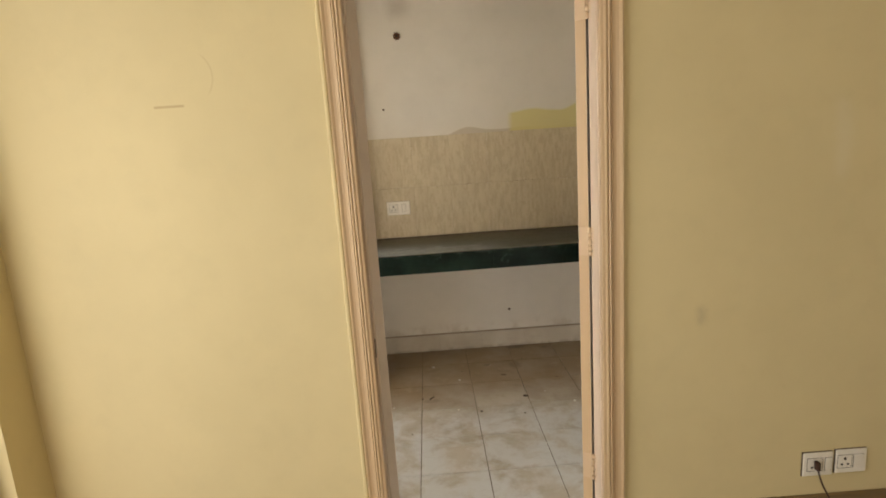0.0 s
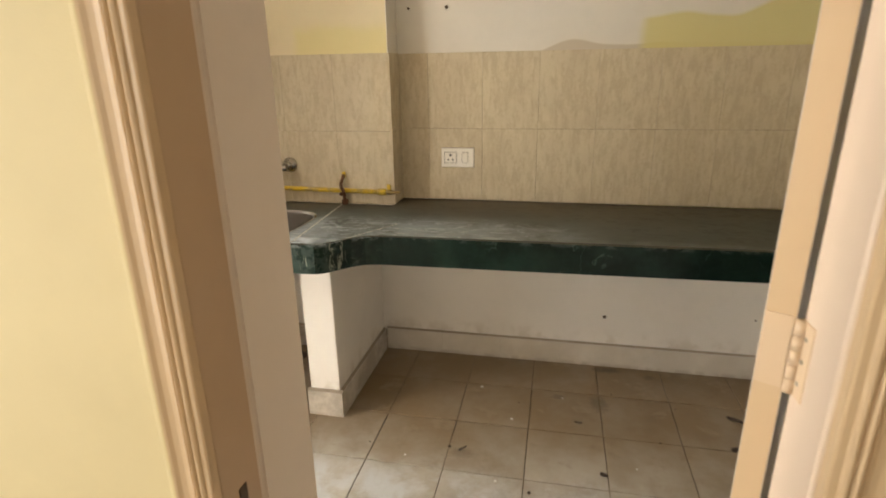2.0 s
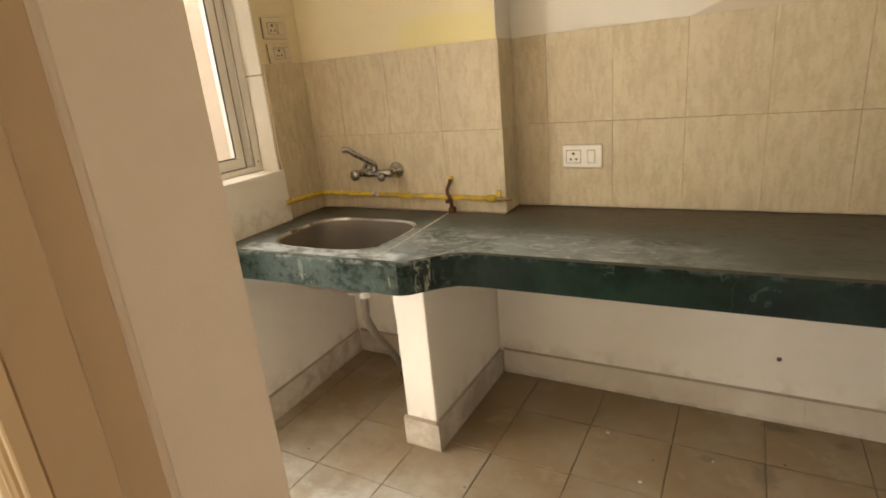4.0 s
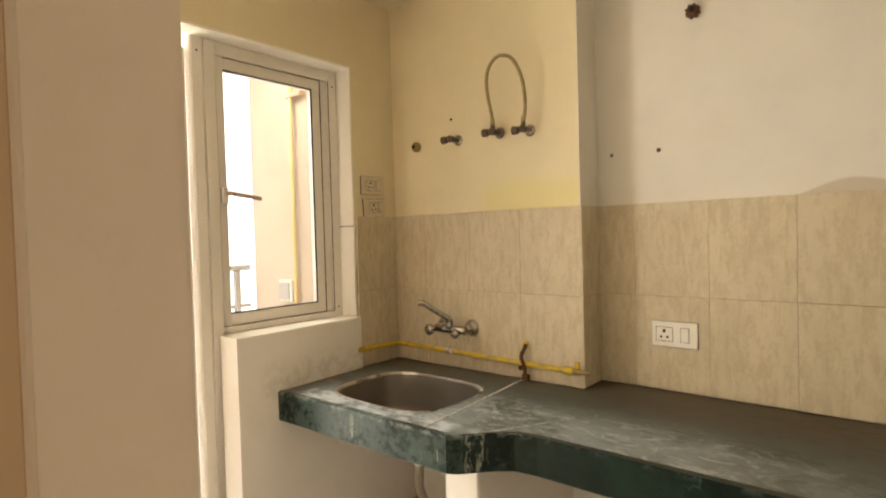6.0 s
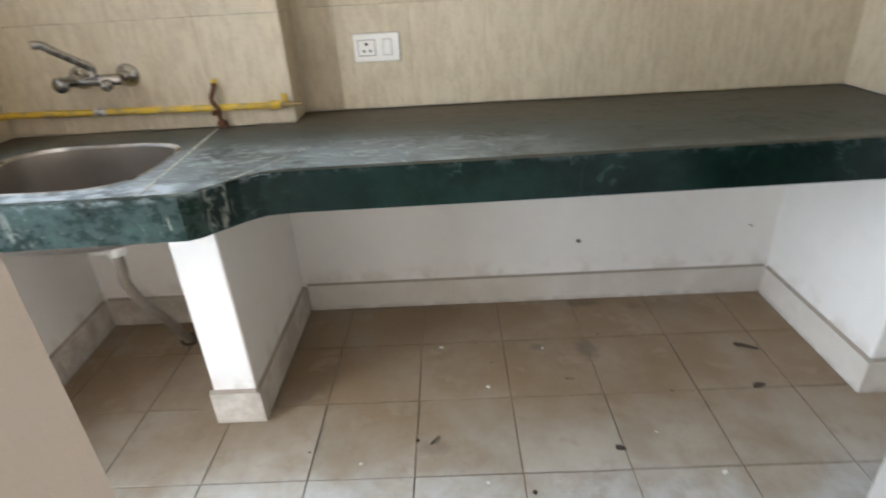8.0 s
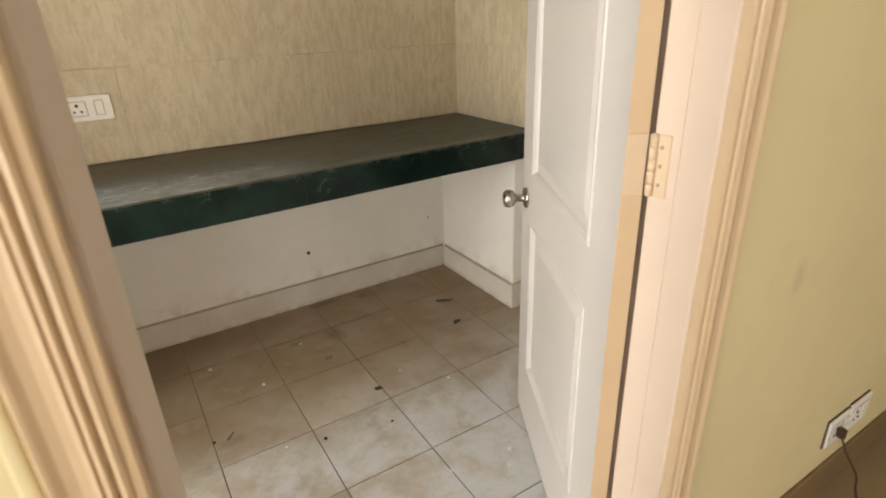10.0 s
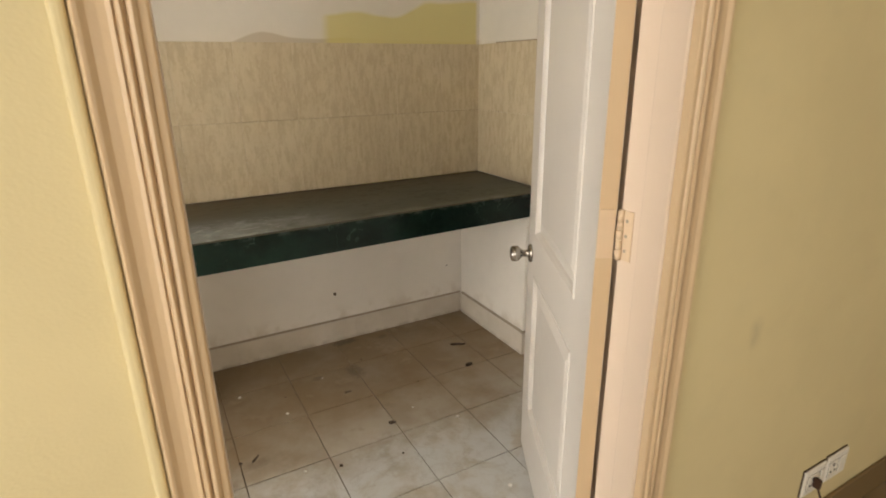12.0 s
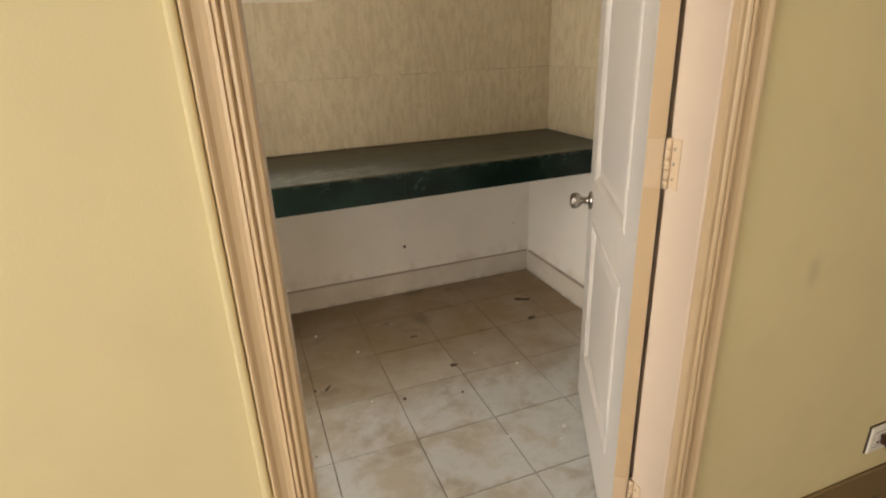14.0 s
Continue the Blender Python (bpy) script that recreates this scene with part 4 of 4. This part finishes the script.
def angle_valve(x, z, label, swing=-1, stub=0.028):
    t = thing("angle_valve", label, "valve", (x, YC + 0.01, z), "water valves on the pillar")
    y0 = YC + 0.010
    away(part("wall_flange", lathe(((0.023, 0), (0.022, 0.004), (0.013, 0.009)), (x, y0, z), (0, -1, 0), 20), m_chrome, None, "chrome wall flange", smooth=True), t)
    away(part("body", add_lathe(lathe(((0.0115, 0), (0.0115, 0.040), (0.014, 0.044), (0.014, 0.062)), (x, y0, z), (0, -1, 0), 14), ((0.009, 0), (0.009, stub)), (x, y0 - 0.050, z), (0, 0, 1), 12), m_dark, None, "tarnished body", smooth=True), t)
    away(part("handle", lathe(((0.009, 0), (0.010, 0.012), (0.015, 0.016), (0.017, 0.036), (0.011, 0.041)), (x + swing * 0.006, y0 - 0.050, z - 0.002), (swing, -0.25, 0.0), 8), m_dark, None, "dark turn handle"), t)
    return t


angle_valve(-1.225, 1.806, "tarnished angle valve on the cream pillar, without a hose", stub=0.012)
angle_valve(-1.011, 1.806, "tarnished angle valve joined to a looped flexible hose")
angle_valve(-0.871, 1.796, "tarnished angle valve joined to a looped flexible hose")
t = thing("looped_hose", "old braided metal hose looping between two angle valves", "hose", (-0.94, 0.67, 1.83))
away(part("tube", tube(smooth_line([(-1.011, 0.680, 1.832), (-1.013, 0.678, 1.87), (-1.026, 0.672, 1.95), (-1.026, 0.668, 2.02), (-1.002, 0.664, 2.066), (-0.957, 0.660, 2.085), (-0.905, 0.662, 2.064), (-0.870, 0.666, 2.00), (-0.858, 0.672, 1.93), (-0.860, 0.678, 1.87), (-0.869, 0.680, 1.824)], 7), 0.0068, 10, 0.04), m_brass, None, "braided tube", smooth=True), t)
for x, z in ((-1.011, 1.826), (-0.871, 1.816)):
    away(part("nut", lathe(((0.0095, 0), (0.0095, 0.022), (0.007, 0.028)), (x, 0.680, z), n=6), m_brass, None, "hexagonal nut"), t)


def capped_outlet(x, y, z, label, r=0.026, m=m_rust):
    """A star-shaped pipe cap on the wall."""
    t = thing("wall_stopcock", label, "stopcock", (x, y, z))
    bm = bmesh.new()
    front = []
    for ring_y, k in ((0.0, 1.0), (-0.018, 1.0), (-0.026, 0.75)):
        ring = []
        for i in range(32):
            a = 2 * math.pi * i / 32
            rr = r * k * (1.0 if (i // 2) % 2 else 0.82)
            ring.append(bm.verts.new((x + rr * math.cos(a), y + ring_y, z + rr * math.sin(a))))
        front.append(ring)
    for p, q in zip(front, front[1:]):
        for i in range(32):
            bm.faces.new((p[i], p[(i + 1) % 32], q[(i + 1) % 32], q[i]))
    bm.faces.new(front[-1])
    away(part("wheel", bm, m, None, "ribbed cap"), t)
    away(part("plug", lathe(((r * 0.35, 0), (r * 0.35, 0.010), (r * 0.2, 0.013)), (x, y - 0.024, z), (0, -1, 0), 8), m_black, None, "square plug"), t)
    return t


capped_outlet(-0.317, YB, 2.132, "rusty star-shaped pipe cap high on the white wall", 0.024)
capped_outlet(-1.462, YC + 0.010, 1.806, "dull chrome star-shaped pipe cap on the cream pillar", 0.022, m_brass)


def gas_pipe():
    t = thing("gas_pipe", "grimy yellow gas pipe clipped low along the tiles above the sink", "pipe", (-1.1, 0.70, 0.90))
    away(part("run", tube([(-1.600, 0.475, 0.912), (-1.598, 0.60, 0.909), (-1.596, 0.685, 0.907), (-1.588, 0.697, 0.906), (-1.575, 0.700, 0.906), (-1.2, 0.700, 0.902), (-0.9, 0.700, 0.898), (-0.70, 0.699, 0.896)], 0.0105, 12), m_gas, None, smooth=True), t)
    away(part("elbow", lathe(((0.012, 0), (0.0125, 0.02), (0.012, 0.04)), (-1.600, 0.455, 0.912), (0, 1, 0), 14), m_gas, None, smooth=True), t)
    away(part("coupling", lathe(((0.0115, 0), (0.0115, 0.04)), (-1.30, 0.700, 0.9035), (1, 0, 0), 12), m_caulk, None, "pale taped coupling", smooth=True), t)
    away(part("socket", lathe(((0.0145, 0), (0.0155, 0.006), (0.0145, 0.012), (0.0150, 0.035), (0.0115, 0.04)), (-0.735, 0.699, 0.8965), (1, 0, 0), 14), m_gas, None, "yellow end socket", smooth=True), t)
    v = away(part("valve_body", lathe(((0.009, 0), (0.011, 0.004), (0.011, 0.026), (0.007, 0.030), (0.006, 0.060), (0.004, 0.066)), (-0.695, 0.699, 0.8965), (1, 0, 0), 12), m_brass, None, "brass hose nozzle", smooth=True), t)
    part("tap_lever", box(-0.690, -0.672, 0.692, 0.704, 0.905, 0.932, bevel=0.003), m_gas, v, "yellow tap lever").matrix_parent_inverse = Matrix.Identity(4)
    return t


gas_pipe()
t = thing("pipe_bracket", "rusty iron hook bracket holding the gas pipe", "bracket", (-0.901, 0.70, 0.90))
bm = add_tube(bmesh.new(), smooth_line([(-0.901, 0.708, 0.972), (-0.903, 0.700, 0.955), (-0.909, 0.692, 0.938), (-0.908, 0.685, 0.920), (-0.898, 0.683, 0.902), (-0.897, 0.690, 0.884), (-0.900, 0.696, 0.864), (-0.898, 0.700, 0.838)], 5), 0.0078, 8, 0.10)
away(part("hook", bm, m_rust, None), t)
away(part("back_plate", box(-0.909, -0.893, 0.706, 0.7185, 0.958, 0.984, bevel=0.003), m_gas, None, "worn yellow tap head"), t)
away(part("foot", box(-0.913, -0.887, 0.690, 0.716, 0.833, 0.856, bevel=0.003), m_rust, None), t)
away(part("bolt", lathe(((0.009, 0), (0.009, 0.010)), (-0.905, 0.680, 0.886), (0, -1, 0), 6), m_rust, None), t)


def socket_plate(name, label, category, cx, cz, w, h, axis, wall, m, layout, tilt=0.0, plug=False, group=""):
    """A moulded wall plate; layout: (kind, centre along, width) of its modules."""
    t = thing(name, label, category, group=group)
    def b(x0, x1, d0, d1, z0, z1, bev=0.0015):
        return box(x0, x1, -d1, -d0, z0, z1, bevel=bev)
    # dark sheets stand in for the shadow lines round the plate and its modules
    part("shadow_backing", b(-w / 2 - 0.0007, w / 2 + 0.0007, 0.0, 0.0035, -h / 2 - 0.0007, h / 2 + 0.0005, 0), m_dark, t, "dark sheet standing in for the shadow line round the plate")
    part("plate", b(-w / 2, w / 2, 0.0036, 0.010, -h / 2, h / 2, 0.003), m, t)
    for kind, u, mw in layout:
        part("recess", b(u - mw / 2 - 0.0014, u + mw / 2 + 0.0014, 0.0080, 0.0103, -h * 0.27 - 0.0014, h * 0.27 + 0.0014, 0), m_dark, t)
        mod = part("switch" if kind == "switch" else "socket_face", b(u - mw / 2, u + mw / 2, 0.0085, 0.0135 if kind == "switch" else 0.0115, -h * 0.27, h * 0.27), m, t, "rocker switch" if kind == "switch" else "three-pin socket face")
        if kind == "socket":
            for px, pz, r in ((0, h * 0.13, 0.0055), (-0.011, -h * 0.11, 0.0042), (0.011, -h * 0.11, 0.0042)):
                part("pin_hole", lathe(((r, 0), (r, 0.0012)), (u + px, -0.0114, pz), (0, -1, 0), 10), m_black, mod)
        else:
            part("gap_line", b(u - mw / 2 - 0.0016, u - mw / 2, 0.0086, 0.0106, -h * 0.27, h * 0.27, 0), m_black, mod)
    if axis == "y":
        t.matrix_world = Matrix.Translation((cx, wall, cz)) @ Matrix.Rotation(tilt, 4, "Y")
    else:
        t.matrix_world = Matrix.Translation((wall, cx, cz)) @ Matrix.Rotation(radians(90), 4, "Z") @ Matrix.Rotation(tilt, 4, "Y")
    return t


socket_plate("wall_socket", "ivory three-pin socket with a rocker switch on the beige tiles", "socket", -0.392, 1.035, 0.154, 0.090, "y", YB - 0.010, m_plastic, (("socket", -0.033, 0.056), ("switch", 0.036, 0.026)))
socket_plate("wall_socket", "yellowed socket plate beside the window, straight", "socket", 0.586, 1.637, 0.138, 0.082, "x", XL, m_plasticold, (("socket", -0.018, 0.050), ("switch", 0.030, 0.026)))
socket_plate("wall_socket", "yellowed socket plate hanging loose and tilted below another one", "socket", 0.590, 1.538, 0.132, 0.080, "x", XL + 0.004, m_plasticold, (("socket", -0.010, 0.050), ("switch", 0.036, 0.022)), tilt=radians(-2.5))
socket_plate("wall_socket", "ivory socket plate near the floor with a dark cable plugged in", "socket", 1.128, 0.236, 0.108, 0.090, "y", YW, m_plastic, (("socket", -0.012, 0.054), ("switch", 0.036, 0.022)))
socket_plate("wall_socket", "ivory socket plate near the floor with a rocker switch", "socket", 1.247, 0.240, 0.112, 0.090, "y", YW, m_plastic, (("socket", -0.024, 0.050), ("switch", 0.024, 0.034)))
t = thing("power_cable", "dark brown cable plugged into a low socket, trailing down", "cable", (1.12, YW - 0.03, 0))
away(part("plug", box(1.109, 1.123, YW - 0.034, YW - 0.013, 0.222, 0.256, bevel=0.004), m_cable, None, "black plug"), t)
away(part("cord", tube(smooth_line([(1.116, YW - 0.027, 0.226), (1.120, YW - 0.045, 0.185), (1.140, YW - 0.075, 0.12), (1.165, YW - 0.08, 0.05), (1.19, YW - 0.10, 0.006), (1.26, YW - 0.20, 0.005), (1.40, YW - 0.28, 0.005)], 8), 0.0031, 8), m_cable, None, smooth=True), t)

# screws and holes left in the walls
for x, y, z, r in ((-0.612, YB, 1.684, 0.006), (-0.440, YB, 1.684, 0.008), (0.328, YB - 0.004, 0.270, 0.009), (0.996, YB - 0.004, 0.304, 0.004), (-1.262, YC + 0.01, 1.90, 0.006)):
    t = thing("wall_screw", "small dark old screw stuck in the wall", "screw", (x, y, z), "screws in the walls")
    away(part("head", lathe(((r, 0), (r * 0.9, 0.004), (r * 0.4, 0.006)), (x, y, z), (0, -1, 0), 9), m_dark, None), t)

# ---- litter on the floor ----
rnd = random.Random(11)


def crumb(x, y, r, m, label, cat, name):
    bm = bmesh.new()
    bmesh.ops.create_icosphere(bm, subdivisions=2, radius=r)
    for v in bm.verts:
        v.co *= 1 + 0.35 * noise.noise(v.co * (2.0 / r) * 0.5 + Vector((x * 9, y * 9, 0)))
        v.co.z = v.co.z * 0.55 + r * 0.45
    ob = obj(name, bm, m, None, label, category=cat)
    ob.location = (x, y, 0.0)
    return ob


def leaf(x, y, length, width, turn, name="dry_leaf", m=None, label="small dark dried leaf lying on the dusty tiles"):
    bm = bmesh.new()
    top, low = [], []
    n = 14
    for i in range(n):
        a = 2 * math.pi * i / n
        px = length / 2 * math.cos(a)
        py = width / 2 * math.sin(a) * (1 - 0.35 * math.cos(a)) * (0.8 + 0.4 * rnd.random())
        z = 0.004 + 0.004 * math.sin(3 * a) ** 2
        top.append(bm.verts.new((px, py, z + 0.0025)))
        low.append(bm.verts.new((px, py, z - 0.002)))
    c = bm.verts.new((0, 0, 0.009))
    for i in range(n):
        j = (i + 1) % n
        bm.faces.new((top[i], top[j], c))
        bm.faces.new((low[i], low[j], top[j], top[i]))
    bm.faces.new(low)
    ob = obj(name, bm, m or m_leaf, None, label, category="leaf")
    ob.location, ob.rotation_euler = (x, y, 0.001), (0, 0, turn)
    return ob


leaf(0.856, 0.506, 0.080, 0.016, radians(-28))
leaf(0.800, 0.305, 0.042, 0.020, radians(10))
leaf(0.288, 0.071, 0.030, 0.014, radians(-20))
leaf(-0.246, 0.124, 0.040, 0.005, radians(48), "dirt_sliver", m_mud, "thin grey-brown sliver of dirt lying on the dusty tiles")
leaf(0.204, 0.372, 0.030, 0.007, radians(-5), "dirt_sliver", m_mud, "thin grey-brown sliver of dirt lying on the dusty tiles")
for x, y, r in ((0.543, -0.023, 0.010), (0.504, -0.452, 0.011), (0.462, -0.504, 0.007), (-0.23, 0.575, 0.010), (-0.072, 0.353, 0.008), (-0.10, -0.03, 0.007), (0.30, -0.42, 0.006), (0.41, 0.13, 0.005), (-0.46, 0.05, 0.006), (0.14, 0.55, 0.005)):
    crumb(x, y, 0.75 * r, m_crumb, "small white crumb of plaster on the floor", "debris", "plaster_crumb")
for x, y, r in ((0.62, 0.55, 0.004), (0.36, 0.62, 0.005), (-0.05, 0.48, 0.004), (-0.62, 0.10, 0.005), (-0.35, -0.25, 0.005), (-1.3, 0.05, 0.005), (0.25, -0.115, 0.007), (0.023, -0.065, 0.010), (-0.30, 0.13, 0.009), (0.52, 0.30, 0.006)):
    crumb(x, y, 0.7 * r, m_leaf, "small dark clod of dirt on the floor", "debris", "dirt_clod")

# ---- tiles and skirting, last ----
meshes = {}


def slab_mesh(w, d, t, ch=0.0012):
    """A tile w by d by t, chamfered on top, its corner at the origin."""
    key = (round(w, 4), round(d, 4), t, ch)
    if key not in meshes:
        bm = bmesh.new()
        lo = [bm.verts.new((x, y, 0)) for x, y in ((0, 0), (w, 0), (w, d), (0, d))]
        mid = [bm.verts.new((x, y, t - ch)) for x, y in ((0, 0), (w, 0), (w, d), (0, d))]
        top = [bm.verts.new((x, y, t)) for x, y in ((ch, ch), (w - ch, ch), (w - ch, d - ch), (ch, d - ch))]
        bm.faces.new(lo[::-1])
        bm.faces.new(top)
        for a, b in ((lo, mid), (mid, top)):
            for i in range(4):
                bm.faces.new((a[i], a[(i + 1) % 4], b[(i + 1) % 4], b[i]))
        me = bpy.data.meshes.new("tile")
        bm.to_mesh(me)
        bm.free()
        meshes[key] = me
    return meshes[key]


def place_tile(me, m, parent, mat, name="tile"):
    if not me.materials:
        me.materials.append(material_of(m))
    ob = new(name, me)
    ob.parent = parent
    ob.matrix_basis = mat
    return ob


floor = structure("floor", box(-1.87, 1.5, YW, 1.1, -0.12, -0.0035), m_grout, "kitchen floor of dusty grey-beige square tiles with dark joints")
S, J, T = 0.302, 0.0036, 0.009
rnd = random.Random(3)
for i in range(-7, 6):
    for j in range(-4, 4):
        x0, x1 = max(i * S, XL - 0.15), min((i + 1) * S, XR)
        y0, y1 = max(j * S, YW), min((j + 1) * S, YB)
        if x1 - x0 < 0.03 or y1 - y0 < 0.03:
            continue
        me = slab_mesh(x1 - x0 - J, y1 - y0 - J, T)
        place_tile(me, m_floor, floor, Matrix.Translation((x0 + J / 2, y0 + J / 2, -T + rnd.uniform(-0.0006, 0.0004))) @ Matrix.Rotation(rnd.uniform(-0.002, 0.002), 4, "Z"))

rows_z = ((0.836, 1.1665), (1.1680, 1.497))
TW, JT, TT = 0.2495, 0.0009, 0.0085


def wall_tiles(name, label, wall_bm, runs, turn, origin, m=None):
    """Tiles on a wall. runs: (start, end) along it; turn stands them up; origin: the wall's foot."""
    bed = structure(name, wall_bm, m_tilegrout, label)
    for a, b in runs:
        for z0, z1 in rows_z:
            me = slab_mesh(b - a - JT, z1 - z0, TT, 0.0004)
            place_tile(me, m or m_tile, bed, Matrix.Translation(origin) @ turn @ Matrix.Translation((a + JT / 2, z0, 0)))
    return bed


face_front = Matrix.Rotation(radians(90), 4, "X")
xs = [-0.672 + 0.0, -0.528] + [-0.528 + 0.25 * k for k in range(1, 7)] + [XR]
wall_tiles("wall_tiles_back", "beige ribbed wall tiles behind the worktop", box(-0.672, XR, YB - 0.0035, YB - 0.0005, 0.833, 1.497), list(zip(xs, xs[1:])), face_front, (0, YB - 0.003, 0))
xs = [XL, -1.424, -1.174, -0.924, -0.6605]
wall_tiles("wall_tiles_pillar", "beige ribbed wall tiles behind the sink", box(XL, -0.674, YC + 0.0065, YC + 0.0095, 0.833, 1.497), list(zip(xs, xs[1:])), face_front, (0, YC + 0.007, 0))
side_left = Matrix.Rotation(radians(90), 4, "Z") @ face_front
wall_tiles("wall_tiles_window", "beige ribbed wall tiles between window and pillar", box(XL + 0.0005, XL + 0.0035, 0.480, YC, 0.833, 1.497), [(0.480, YC - 0.002)], side_left, (XL + 0.003, 0, 0))
wall_tiles("wall_tiles_return", "beige ribbed wall tiles on the pillar's side", box(-0.6715, -0.6685, YC + 0.0072, YB - 0.012, 0.833, 1.497), [(YC + 0.0072, YB - 0.012)], side_left, (-0.669, 0, 0))
side_right = Matrix.Rotation(radians(-90), 4, "Z") @ face_front
ys = [-(YB - 0.012), -0.63, -0.38, -0.13, 0.12, 0.37]
wall_tiles("wall_tiles_right", "ribbed wall tiles on the side wall, paler than the others", box(XR - 0.0035, XR - 0.0005, -0.37, YB - 0.012, 0.833, 1.497), list(zip(ys, ys[1:])), side_right, (XR - 0.003, 0, 0), m_tilepale)

skirt = structure("baseboard", box(-0.796, 1.080, YB - 0.0055, YB - 0.0045, 0.0, 0.112), m_dirtline, "off-white tile skirting with a grimy top edge round the kitchen floor")


def skirting(p, q, out, h=0.118, t=0.012, piece=0.302):
    """Skirting tiles from p to q; out: the way into the room."""
    p, q, out = Vector((*p, 0)), Vector((*q, 0)), Vector((*out, 0))
    d = q - p
    n = max(1, math.ceil(d.length / piece))
    d.normalize()
    full = (q - p).length
    for k in range(n):
        a, b = k * piece, min((k + 1) * piece, full)
        if b - a < 0.02:
            continue
        bm = bmesh.new()
        co = []
        for u in (a + 0.0004, b - 0.0004):
            for o in (0.0, t):
                for z in (0.0005, h):
                    co.append(bm.verts.new(p + d * u + out * o + Vector((0, 0, z))))
        for f in ((0, 1, 3, 2), (4, 6, 7, 5), (0, 4, 5, 1), (2, 3, 7, 6), (0, 2, 6, 4), (1, 5, 7, 3)):
            bm.faces.new([co[i] for i in f])
        bmesh.ops.bevel(bm, geom=list(bm.edges), offset=0.0010, segments=1, affect="EDGES")
        part("skirting_tile", bm, m_skirt, skirt)
        bm = bmesh.new()
        co = []
        for u in (a, b):
            for o in (0.0, t * 0.8):
                for z in (h, h + 0.010):
                    co.append(bm.verts.new(p + d * u + out * o * (1.0 if z == h else 0.15) + Vector((0, 0, z))))
        for f in ((0, 1, 3, 2), (4, 6, 7, 5), (0, 4, 5, 1), (2, 3, 7, 6), (0, 2, 6, 4), (1, 5, 7, 3)):
            bm.faces.new([co[i] for i in f])
        part("mortar_fillet", bm, m_dirtline, skirt)


skirting((-0.782, YB - 0.005), (1.086, YB - 0.005), (0, -1), t=0.006)
skirting((-0.797, 0.232), (-0.797, YB - 0.02), (1, 0))
skirting((-0.944, 0.245), (-0.785, 0.245), (0, -1))
skirting((-0.932, 0.245), (-0.932, 0.816), (-1, 0))
skirting((-1.596, 0.830), (-0.946, 0.830), (0, -1))
skirting((-1.5725, -0.118), (-1.609, 0.816), (0.999, 0.042))
skirting((1.093, 0.258), (1.093, YB - 0.02), (-1, 0))
skirting((1.081, 0.270), (1.192, 0.270), (0, -1))
skirting((XR - 0.004, -0.90), (XR - 0.004, 0.256), (-1, 0))
